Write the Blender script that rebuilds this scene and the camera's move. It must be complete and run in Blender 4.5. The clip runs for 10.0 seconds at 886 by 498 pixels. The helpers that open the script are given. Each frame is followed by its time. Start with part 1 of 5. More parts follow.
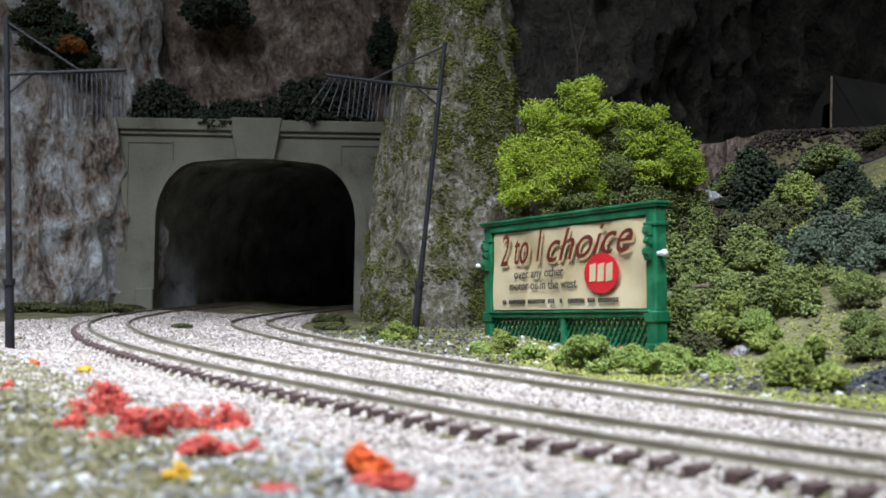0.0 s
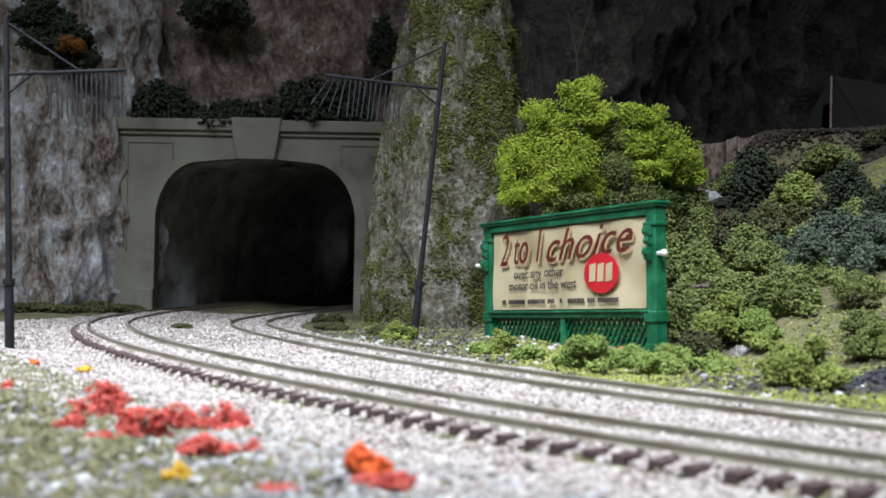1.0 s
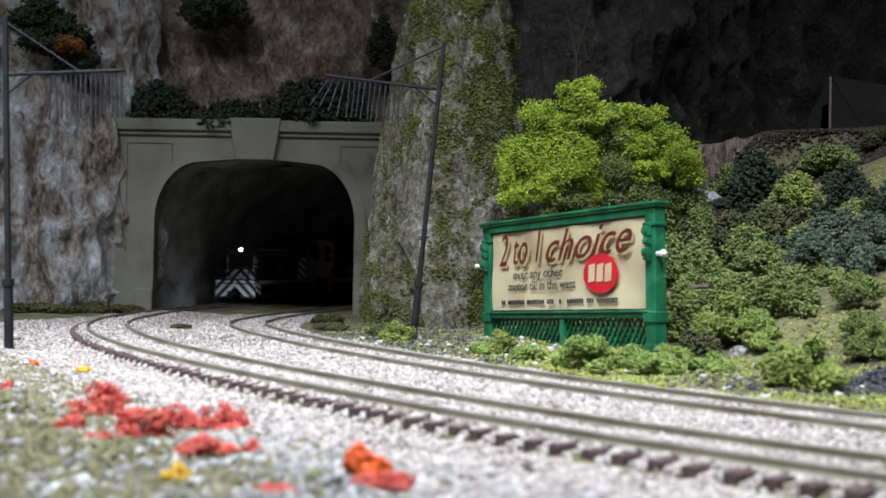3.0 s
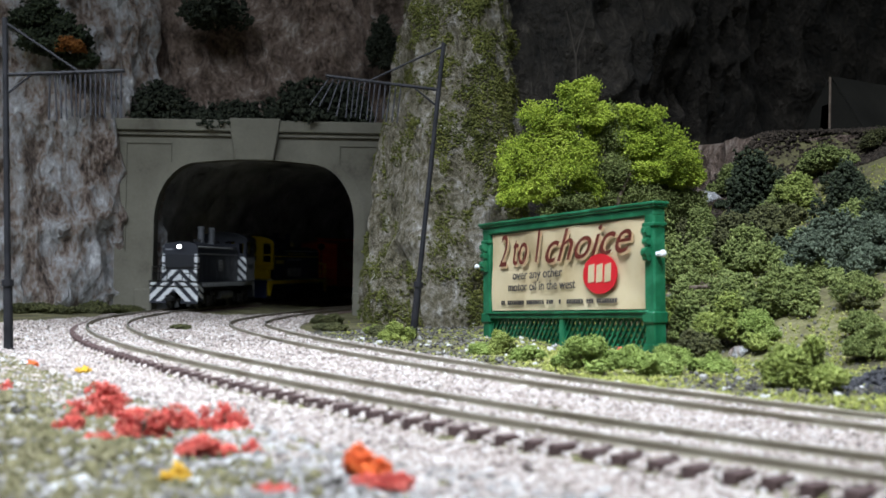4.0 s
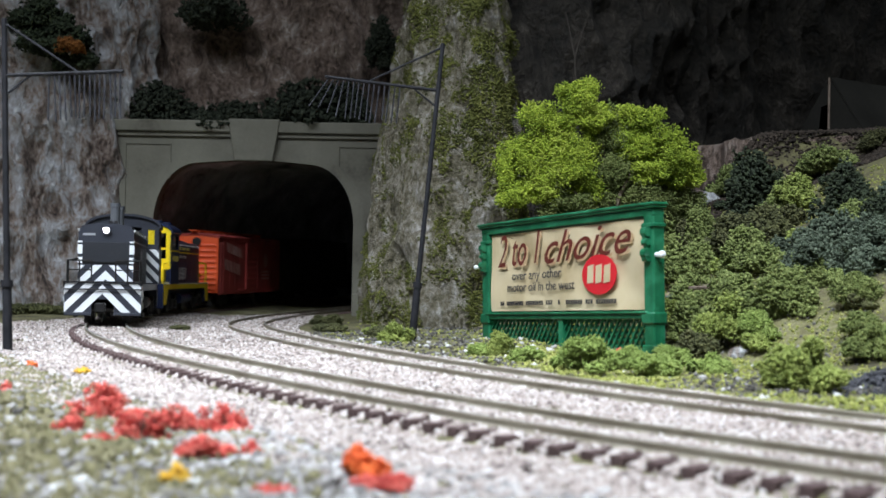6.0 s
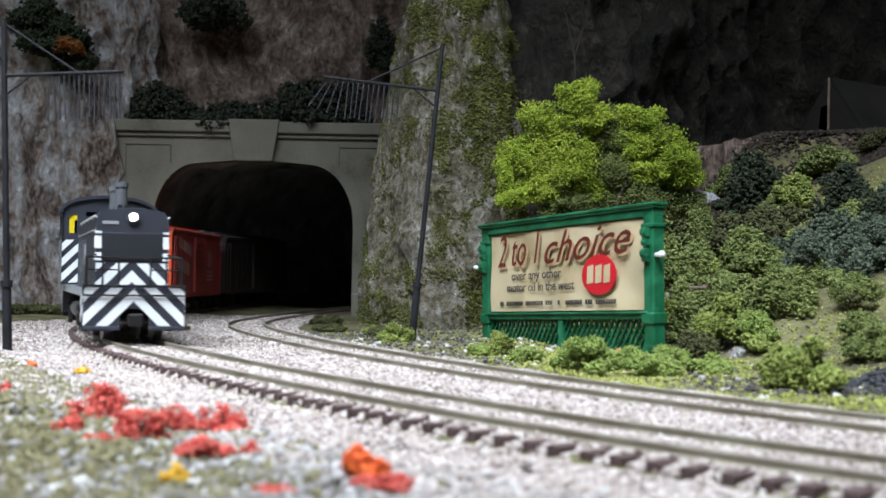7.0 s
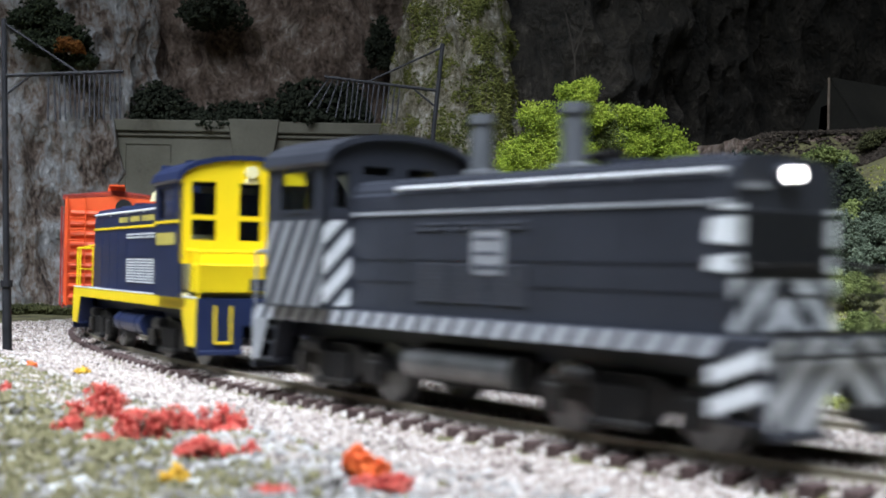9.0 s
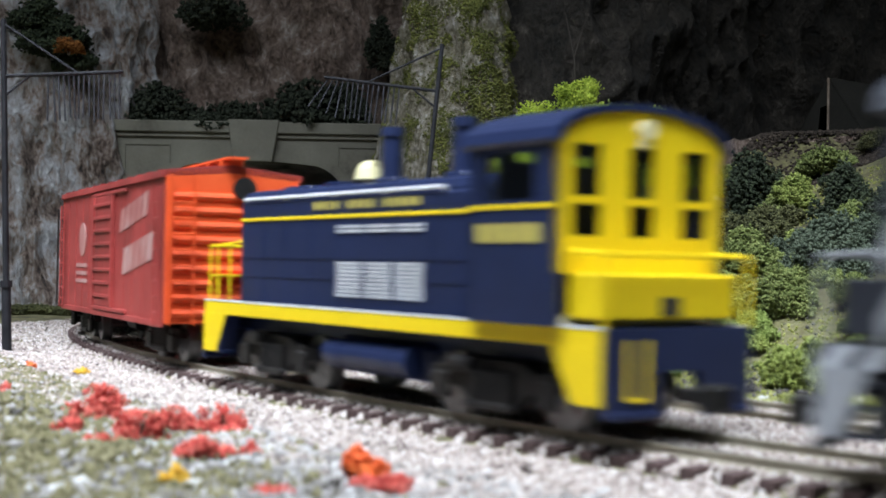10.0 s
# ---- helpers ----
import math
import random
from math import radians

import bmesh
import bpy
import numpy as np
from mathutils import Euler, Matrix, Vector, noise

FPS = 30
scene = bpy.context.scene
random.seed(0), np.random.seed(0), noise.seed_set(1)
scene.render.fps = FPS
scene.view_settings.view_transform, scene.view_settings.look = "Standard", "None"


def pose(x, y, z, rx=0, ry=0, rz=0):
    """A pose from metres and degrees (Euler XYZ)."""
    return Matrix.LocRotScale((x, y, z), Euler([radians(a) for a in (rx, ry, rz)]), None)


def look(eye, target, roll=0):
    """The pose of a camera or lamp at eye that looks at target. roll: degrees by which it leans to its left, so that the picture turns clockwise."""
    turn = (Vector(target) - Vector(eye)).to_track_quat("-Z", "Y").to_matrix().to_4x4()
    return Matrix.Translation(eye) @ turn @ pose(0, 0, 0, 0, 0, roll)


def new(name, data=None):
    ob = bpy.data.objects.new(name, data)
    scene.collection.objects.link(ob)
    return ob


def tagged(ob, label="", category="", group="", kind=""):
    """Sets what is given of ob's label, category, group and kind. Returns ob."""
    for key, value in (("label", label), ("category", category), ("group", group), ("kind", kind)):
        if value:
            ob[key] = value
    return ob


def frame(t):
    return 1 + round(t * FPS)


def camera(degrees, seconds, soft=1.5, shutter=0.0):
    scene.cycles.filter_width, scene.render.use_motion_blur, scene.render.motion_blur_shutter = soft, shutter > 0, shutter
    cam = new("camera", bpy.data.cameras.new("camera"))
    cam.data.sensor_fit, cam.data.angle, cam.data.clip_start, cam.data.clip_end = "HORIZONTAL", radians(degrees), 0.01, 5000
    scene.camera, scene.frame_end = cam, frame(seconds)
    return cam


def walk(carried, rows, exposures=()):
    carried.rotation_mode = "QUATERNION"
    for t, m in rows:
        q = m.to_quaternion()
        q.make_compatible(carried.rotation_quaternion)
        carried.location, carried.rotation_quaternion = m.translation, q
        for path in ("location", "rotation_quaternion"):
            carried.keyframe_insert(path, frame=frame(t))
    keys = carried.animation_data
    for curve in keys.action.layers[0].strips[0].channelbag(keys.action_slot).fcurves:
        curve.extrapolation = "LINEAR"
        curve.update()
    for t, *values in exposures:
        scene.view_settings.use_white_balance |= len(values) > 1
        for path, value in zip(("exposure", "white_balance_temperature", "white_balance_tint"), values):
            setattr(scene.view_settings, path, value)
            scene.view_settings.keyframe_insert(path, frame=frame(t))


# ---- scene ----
MM = 0.001  # the modelling unit is the millimetre: a 1:87 model railway

# ---- camera ----
cam = camera(37.84, 10.0, soft=1.6, shutter=0.75)
EYE = (0.0, 0.0, 0.0261)


def aim(dx, dz):
    return look(EYE, (dx, 1.0, 0.0397 + dz), 1.04)


walk(cam, [(0.0, aim(-0.0018, -0.0013)), (2.0, aim(-0.0014, -0.0012)), (4.0, aim(-0.0008, -0.0007)),
           (5.5, aim(-0.0004, -0.0003)), (7.0, aim(0, 0)), (9.0, aim(0, 0)), (10.0, aim(0.0003, 0.0003))])
cam.data.dof.use_dof = True
cam.data.dof.focus_distance = 0.58
cam.data.dof.aperture_fstop = 38

# ---- light ----
world = bpy.data.worlds.new("room_light")
scene.world = world
world.use_nodes = True
world.node_tree.nodes["Background"].inputs[0].default_value = (0.80, 0.88, 1.0, 1)
world.node_tree.nodes["Background"].inputs[1].default_value = 0.03


def tube_lamp(name, eye, target, sx, sy, watts, colour):
    d = bpy.data.lights.new(name, "AREA")
    d.shape, d.size, d.size_y, d.energy, d.color = "RECTANGLE", sx, sy, watts, colour
    ob = new(name, d)
    ob.matrix_world = look(eye, target)
    return ob


lamp = tube_lamp("ceiling_lamp", (-0.22, 0.12, 0.58), (-0.12, 0.37, 0), 0.80, 0.16, 3.6, (0.80, 0.885, 1.0))
lamp.data.spread = radians(72)  # narrow spread keeps the beam on the track and off the upper rock
# unseen fill, added to brighten the cliffs, tunnel mouth and train sides
tube_lamp("fill_lamp", (-0.15, -0.65, 1.15), (-0.15, 0.5, 0.0), 1.2, 0.3, 11.0, (0.80, 0.895, 1.0))


# ---- materials ----
def material(name, stops, scale=120.0, fine=900.0, rough=0.8, bump=0.3, metal=0.0, emit=None, island=0.0, spec=0.4, grain=0.35, detail=5.0, harsh=0.5, gain=1.9, deep=0.0006, upright=1.0):
    """stops: colours from dark to light, mixed by noise at two scales; island: how far each loose piece varies."""
    m = bpy.data.materials.new(name)
    m.use_nodes = True
    nt = m.node_tree
    N, L = nt.nodes, nt.links
    b = N["Principled BSDF"]
    b.inputs["Roughness"].default_value = rough
    b.inputs["Metallic"].default_value = metal
    b.inputs["Specular IOR Level"].default_value = spec
    tc = N.new("ShaderNodeTexCoord")
    n1 = N.new("ShaderNodeTexNoise")
    n1.inputs["Scale"].default_value, n1.inputs["Detail"].default_value, n1.inputs["Roughness"].default_value = scale, detail, harsh
    n2 = N.new("ShaderNodeTexNoise")
    n2.inputs["Scale"].default_value, n2.inputs["Detail"].default_value = fine, 3
    mp = N.new("ShaderNodeMapping")
    mp.inputs["Scale"].default_value = (1, 1, upright)
    L.new(tc.outputs["Object"], mp.inputs["Vector"])
    for n in (n1, n2):
        L.new(mp.outputs[0], n.inputs["Vector"])
    mixv = N.new("ShaderNodeMath")
    mixv.operation = "MULTIPLY_ADD"
    L.new(n2.outputs["Fac"], mixv.inputs[0])
    mixv.inputs[1].default_value = grain
    off = N.new("ShaderNodeMath")
    off.operation = "MULTIPLY_ADD"
    L.new(n1.outputs["Fac"], off.inputs[0])
    off.inputs[1].default_value, off.inputs[2].default_value = gain, 0.5 - gain * 0.5 - grain * 0.5
    L.new(off.outputs[0], mixv.inputs[2])
    fac = mixv.outputs[0]
    if island:
        g = N.new("ShaderNodeNewGeometry")
        a = N.new("ShaderNodeMath")
        a.operation = "MULTIPLY_ADD"
        L.new(g.outputs["Random Per Island"], a.inputs[0])
        a.inputs[1].default_value = island
        s = N.new("ShaderNodeMath")
        s.operation = "MULTIPLY"
        L.new(fac, s.inputs[0])
        s.inputs[1].default_value = 1 - island
        L.new(s.outputs[0], a.inputs[2])
        fac = a.outputs[0]
    r = N.new("ShaderNodeValToRGB")
    L.new(fac, r.inputs["Fac"])
    while len(r.color_ramp.elements) < len(stops):
        r.color_ramp.elements.new(0.5)
    for i, c in enumerate(stops):
        e = r.color_ramp.elements[i]
        e.position = i / max(1, len(stops) - 1)
        e.color = (*c, 1)
    L.new(r.outputs[0], b.inputs["Base Color"])
    if bump:
        bp = N.new("ShaderNodeBump")
        bp.inputs["Strength"].default_value, bp.inputs["Distance"].default_value = bump, deep
        L.new(mixv.outputs[0], bp.inputs["Height"])
        L.new(bp.outputs[0], b.inputs["Normal"])
    if emit:
        b.inputs["Emission Color"].default_value = (*emit[0], 1)
        b.inputs["Emission Strength"].default_value = emit[1]
    return m


def shade(c, k):
    return tuple(min(1, v * k) for v in c)


def paint(name, c, rough=0.45, bump=0.05, wear=0.25, **kw):
    return material(name, [shade(c, 1 - wear), c, shade(c, 1 + wear * 0.5)], 60, 700, rough, bump, **kw)


M_BALLAST = material("ballast_stone", [(0.08, 0.066, 0.064), (0.26, 0.21, 0.19), (0.40, 0.34, 0.305), (0.48, 0.425, 0.395), (0.66, 0.63, 0.61)], 90, 900, 0.9, 0.2, island=0.8)
M_SOIL = material("soil", [(0.03, 0.026, 0.016), (0.085, 0.075, 0.04), (0.15, 0.14, 0.06), (0.26, 0.24, 0.17)], 45, 700, 0.95, 0.9, grain=0.8, detail=8, harsh=0.6)
M_RAIL = material("weathered_rail", [(0.16, 0.13, 0.09), (0.27, 0.24, 0.18), (0.36, 0.33, 0.26)], 60, 400, 0.55, 0.1, metal=0.25)
M_RAILTOP = material("polished_railhead", [(0.45, 0.43, 0.38), (0.62, 0.60, 0.56)], 60, 400, 0.3, 0.05, metal=0.9)
M_TIE = material("dark_brown_tie", [(0.045, 0.028, 0.027), (0.10, 0.062, 0.058), (0.18, 0.12, 0.11)], 150, 900, 0.85, 0.3)
M_ROCK = material("pale_painted_rock", [(0.0287, 0.023, 0.0207), (0.127, 0.0862, 0.069), (0.31, 0.241, 0.201), (0.437, 0.408, 0.397), (0.552, 0.552, 0.575), (0.85, 0.85, 0.85)], 62, 420, 0.5, 1.0, spec=0.5, grain=1.0, detail=14, harsh=0.70, gain=2.8, deep=0.004, upright=0.5)
M_ROCKBROWN = material("brown_rock", [(0.039, 0.0273, 0.0195), (0.13, 0.0884, 0.0676), (0.247, 0.176, 0.14), (0.364, 0.28, 0.234), (0.598, 0.52, 0.468)], 75, 420, 0.7, 1.0, grain=1.0, detail=14, harsh=0.70, gain=2.6, deep=0.004, upright=0.7)
# brown rock, darkened further to stand for weak light at the upper right
M_ROCKDIM = material("dimmed_brown_rock", [(0.00382, 0.00319, 0.00191), (0.0115, 0.00893, 0.00574), (0.0217, 0.0173, 0.0121), (0.0382, 0.0306, 0.0229), (0.0829, 0.0701, 0.0574)], 60, 420, 0.8, 1.0, grain=1.0, detail=14, harsh=0.70, gain=2.8, deep=0.004, upright=0.7)
M_ROCKMOSS = material("lichened_rock", [(0.0345, 0.031, 0.0149), (0.127, 0.11, 0.0633), (0.247, 0.218, 0.155), (0.391, 0.356, 0.305), (0.69, 0.667, 0.632)], 95, 420, 0.75, 1.0, grain=1.1, detail=14, harsh=0.76, gain=2.4, deep=0.004, upright=0.8)
M_CONCRETE = material("stained_concrete", [(0.065, 0.06, 0.045), (0.16, 0.15, 0.118), (0.205, 0.195, 0.155), (0.25, 0.24, 0.19)], 17, 500, 0.85, 0.2, detail=7, harsh=0.6, gain=2.4)
M_TUNNEL = material("sooty_tunnel_rock", [(0.072, 0.072, 0.072), (0.317, 0.317, 0.324), (0.49, 0.49, 0.504), (0.8, 0.8, 0.8)], 30, 260, 0.8, 1.0, detail=8, harsh=0.6, gain=2.4)
M_BLACKIRON = material("black_iron", [(0.008, 0.008, 0.010), (0.022, 0.022, 0.026)], 200, 900, 0.7, 0.1, spec=0.2)
M_GREEN = material("glossy_green_paint", [(0.004, 0.06, 0.026), (0.008, 0.105, 0.045), (0.03, 0.20, 0.10)], 150, 900, 0.35, 0.15)
M_ROOM = material("room_plaster", [(0.58, 0.58, 0.57), (0.66, 0.66, 0.65)], 3, 30, 0.9, 0.1)


# ---- mesh helpers ----
def part(name, bm, mat, parent=None, label="", smooth=False):
    """Links a bmesh, modelled in millimetres, as one mesh object."""
    bmesh.ops.scale(bm, vec=(MM, MM, MM), verts=bm.verts)
    bmesh.ops.recalc_face_normals(bm, faces=bm.faces)
    me = bpy.data.meshes.new(name)
    bm.to_mesh(me)
    bm.free()
    if smooth:
        for p in me.polygons:
            p.use_smooth = True
    me.materials.append(mat)
    ob = new(name, me)
    if parent:
        ob.parent = parent
    if label:
        tagged(ob, label)
    return ob


def mesh_np(name, V, F, mat, parent=None, smooth=False):
    """Links arrays of points (mm) and of faces of one size as one mesh object."""
    me = bpy.data.meshes.new(name)
    n, k = F.shape
    me.vertices.add(len(V))
    me.vertices.foreach_set("co", (V * MM).astype(np.float32).ravel())
    me.loops.add(n * k)
    me.loops.foreach_set("vertex_index", F.astype(np.int32).ravel())
    me.polygons.add(n)
    me.polygons.foreach_set("loop_start", np.arange(0, n * k, k, dtype=np.int32))
    if smooth:
        me.polygons.foreach_set("use_smooth", np.ones(n, dtype=bool))
    me.update(calc_edges=True)
    me.materials.append(mat)
    ob = new(name, me)
    if parent:
        ob.parent = parent
    return ob


def thing(name, m, label, category, group="", kind=""):
    ob = new(name)
    ob.matrix_basis = m
    ob.empty_display_size = 0.01
    return tagged(ob, label, category, group, kind)


def mm(x, y, z, rx=0, ry=0, rz=0):
    return pose(x * MM, y * MM, z * MM, rx, ry, rz)


def box(bm, x0, x1, y0, y1, z0, z1, bevel=0.0):
    g = bmesh.ops.create_cube(bm, size=1)["verts"]
    for v in g:
        v.co = ((x0 + x1) / 2 + v.co.x * (x1 - x0), (y0 + y1) / 2 + v.co.y * (y1 - y0), (z0 + z1) / 2 + v.co.z * (z1 - z0))
    if bevel:
        es = list({e for v in g for e in v.link_edges})
        bmesh.ops.bevel(bm, geom=es, offset=bevel, segments=1, affect="EDGES")
    return bm


def rod(bm, a, b, r, n=8, r2=None):
    a, b = Vector(a), Vector(b)
    d = b - a
    g = bmesh.ops.create_cone(bm, cap_ends=True, segments=n, radius1=r, radius2=r if r2 is None else r2, depth=d.length)["verts"]
    m = Matrix.Translation((a + b) / 2) @ d.to_track_quat("Z", "Y").to_matrix().to_4x4()
    bmesh.ops.transform(bm, matrix=m, verts=g)
    return bm


def prism(bm, pts, axis, a, b):
    """A closed outline in the plane across an axis, drawn out from a to b along it."""
    def at(p, w):
        return {"x": (w, p[0], p[1]), "y": (p[0], w, p[1]), "z": (p[0], p[1], w)}[axis]
    lo = [bm.verts.new(at(p, a)) for p in pts]
    hi = [bm.verts.new(at(p, b)) for p in pts]
    bm.faces.new(lo)
    bm.faces.new(hi[::-1])
    for i in range(len(pts)):
        j = (i + 1) % len(pts)
        bm.faces.new((lo[i], lo[j], hi[j], hi[i]))
    return bm


def B():
    return bmesh.new()


# ---- the two curves of track ----
KNOTS = np.array([-1250, -1100, -950, -800, -680, -580, -480, -400, -320, -240, -160, -80, 0, 80, 160, 240, 320.0])
TURNS = np.array([-2.0285, -1.9564, -1.8779, -1.789, -1.6941, -1.5831, -1.4808, -1.411, -1.3239, -1.2292, -1.1106, -1.0208, -0.9756, -0.8393, -0.6923, -0.5454, -0.3984])
GRADE = np.array([-2.11, -3.06, -4.0, -4.95, -5.16, -4.67, -3.56, -2.31, -1.03, -0.18, 0.2, 0.13, 0.07, -0.02, -0.03, -0.02, -0.0])
SS = np.arange(-1250, 324, 4.0)


def eased(v):
    a = np.interp(SS, KNOTS, v)
    k = np.exp(-np.arange(-15, 16) ** 2 / 72.0)
    return np.convolve(np.pad(a, 15, mode="reflect", reflect_type="odd"), k / k.sum(), "valid")


def run(turn, x0, y0):
    st = 4 * np.stack([np.cos((turn[1:] + turn[:-1]) / 2), np.sin((turn[1:] + turn[:-1]) / 2)], 1)
    p = np.concatenate([[[0, 0]], np.cumsum(st, 0)])
    return p - p[np.argmin(abs(SS))] + (x0, y0)


TURN_A = eased(TURNS)
LINE_A = run(TURN_A, -6.56, 261.23)
Z_A = eased(GRADE)
SC = np.clip(SS, -400, 400)
TURN_B = -0.97106 + 0.001361 * SC + 1.936e-06 * SC ** 2 + 5.182e-09 * SC ** 3 + np.minimum(SS + 400, 0) * 0.0009
LINE_B = run(TURN_B, 37.94, 286.28)


def level(y):
    """The height of the rail tops, which sink slightly towards the tunnel."""
    return np.interp(y, LINE_A[::-1, 1], Z_A[::-1])


Z_B = level(LINE_B[:, 1])


def on_line(line, turn, zz, s):
    return np.array([np.interp(s, SS, line[:, 0]), np.interp(s, SS, line[:, 1]), np.interp(s, SS, zz)]), np.interp(s, SS, turn)


def near(line, x, y):
    """Signed distance of points from a track's middle line, positive on its far side."""
    pts = line[::2]
    best = np.full(x.shape, 1e9)
    sign = np.ones(x.shape)
    d = np.gradient(pts, axis=0)
    for (px, py), (dx, dy) in zip(pts, d):
        q = np.hypot(x - px, y - py)
        w = q < best
        best = np.where(w, q, best)
        sign = np.where(w, np.sign(dx * (y - py) - dy * (x - px)), sign)
    return best * sign


def fuzz(x, y, size, seed=0):
    """Smooth value noise in numpy, about -1 to 1."""
    def h(i, j):
        n = np.sin(i * 127.1 + j * 311.7 + seed * 74.7) * 43758.5453
        return (n - np.floor(n)) * 2 - 1
    x, y = np.asarray(x) / size, np.asarray(y) / size
    i, j = np.floor(x), np.floor(y)
    u, v = x - i, y - j
    u, v = u * u * (3 - 2 * u), v * v * (3 - 2 * v)
    return (h(i, j) * (1 - u) + h(i + 1, j) * u) * (1 - v) + (h(i, j + 1) * (1 - u) + h(i + 1, j + 1) * u) * v


def ground_z(x, y):
    x, y = np.asarray(x, float), np.asarray(y, float)
    da, db = near(LINE_A, x, y), near(LINE_B, x, y)
    d = np.minimum(abs(da), abs(db))
    z = level(y) - 1.98 - np.clip((d - 10) / 3, 0, 1) * 0.3 - np.clip((d - 17) / 14, 0, 1) * 1.2
    rough = np.clip((d - 15) / 15, 0, 1)
    z = z + rough * (fuzz(x, y, 22, 1) * 0.9 + fuzz(x, y, 8, 2) * 0.5) + fuzz(x, y, 5, 3) * 0.15
    k = np.clip((db - 28) / 60, 0, 1)
    z = z + k * 2.2
    hill = np.clip(db - 105, 0, 400)
    z = z + hill * 0.52 + np.clip(hill / 60, 0, 1) * (fuzz(x, y, 60, 5) * 7 + fuzz(x, y, 24, 6) * 4)
    def step(a, b, v):
        q = np.clip((v - a) / (b - a), 0, 1)
        return q * q * (3 - 2 * q)
    z = z + 24 * step(592, 606, y + 6 * fuzz(x, y, 40, 7)) * step(125, 150, x)
    z = np.where(z > 92, 92 + (z - 92) * 0.1, z)
    near_side = np.clip((-da - 14.2) / 2.0, 0, 1) * (1 - np.clip((-da - 26) / 22, 0, 1))
    return z - 1.7 * near_side - np.exp(-((da + 14.0) / 2.6) ** 2) * 0.9


# ---- ground, cliffs, tunnel ----
def grid(name, fx, nu, nv, mat, smooth=False):
    """A sheet of nu x nv points; fx gives the points from two parameters 0..1."""
    u, v = np.meshgrid(np.linspace(0, 1, nu), np.linspace(0, 1, nv))
    V = np.stack(fx(u.ravel(), v.ravel()), 1)
    i = np.arange(nu * nv).reshape(nv, nu)
    F = np.stack([i[:-1, :-1], i[:-1, 1:], i[1:, 1:], i[1:, :-1]], -1).reshape(-1, 4)
    return mesh_np(name, V, F, mat, smooth=smooth)


def ground_sheet(u, v):
    x = -520 + 1140 * u
    y = -200 + 1560 * v
    return x, y, ground_z(x, y)


tagged(grid("ground", ground_sheet, 230, 313, M_SOIL, True), "flocked olive-brown soil of the model landscape", "ground", kind="structure")


def cliff(name, path, z0, z1, lean, mat, label, amp=1.0, nu=200, nv=120, seed=0, peak=0.0):
    """A craggy rock face that stands over a line on the ground and leans back as it rises."""
    P = np.array(path, float)
    t = np.concatenate([[0], np.cumsum(np.hypot(*np.diff(P, axis=0).T))])

    def face(u, v):
        s = u * t[-1]
        k = np.exp(-np.arange(-6, 7) ** 2 / 18.0)
        k /= k.sum()
        ts = np.linspace(0, t[-1], 160)
        fine = [np.convolve(np.pad(np.interp(ts, t, P[:, i]), 6, mode="reflect", reflect_type="odd"), k, "valid") for i in (0, 1)]
        x, y = np.interp(s, ts, fine[0]), np.interp(s, ts, fine[1])
        nx, ny = np.interp(s, ts, np.gradient(fine[1])), -np.interp(s, ts, np.gradient(fine[0]))
        q = np.hypot(nx, ny)
        nx, ny = nx / q, ny / q
        z = z0 + (z1 - z0) * v
        crag = 0
        for size, a, sd in ((70, 12, 1), (32, 8, 2), (14, 6.0, 3), (7, 3.4, 4), (3.5, 1.6, 5)):
            w = fuzz(s + 0.25 * z, z * 0.55 - 0.15 * s, size, seed + sd)
            crag = crag + a * (1 - 2 * abs(w) if size in (32, 14) else w)
        out = crag * amp - lean * (z - z0)
        return x + nx * out, y + ny * out, z + fuzz(s, z, 9, seed + 9) * 1.2 + peak * fuzz(s, 0 * z, 60, seed + 8) * v

    ob = grid(name, face, nu, nv, mat)
    tagged(ob, label, "rock", kind="structure")
    return face


cliff("cliff_left", [(-470, 640), (-380, 770), (-300, 830), (-250, 850), (-212, 868), (-196, 900)], -14, 330, 0.06, M_ROCK,
      "pale grey and rust carved plaster rock face", 0.8, 330, 230, 3)
cliff("cliff_above", [(-330, 905), (-200, 905), (-100, 900), (20, 905), (120, 960)], 104, 400, 0.22, M_ROCKBROWN,
      "brown craggy rock above the tunnel mouth", 0.8, 300, 170, 11)
COLUMN = cliff("cliff_column", [(-14, 900), (-29, 835), (-41, 765), (-42, 705), (-33, 655), (-13, 614), (13, 598), (40, 612), (54, 660), (58, 760)], -12, 330, 0.12, M_ROCKMOSS,
      "mossy grey rock buttress beside the tunnel", 0.50, 350, 260, 21)
cliff("cliff_right", [(-14, 760), (-4, 690), (22, 645), (52, 634), (92, 648), (140, 700), (200, 760), (290, 815), (430, 850), (620, 840)], -12, 330, 0.05, M_ROCKDIM,
      "brown rock face behind the trees, darkened for weak light", 0.8, 420, 200, 31)


cliff("earth_bank", [(128, 660), (142, 612), (175, 600), (260, 598), (380, 580)], 44, 90, 0.12, M_ROCKBROWN,
      "bare brown earth bank below the ledge", 0.28, 180, 40, 41)

# the portal stands square to the view
PY = 870
PX, PZ = -127.6, -8.0


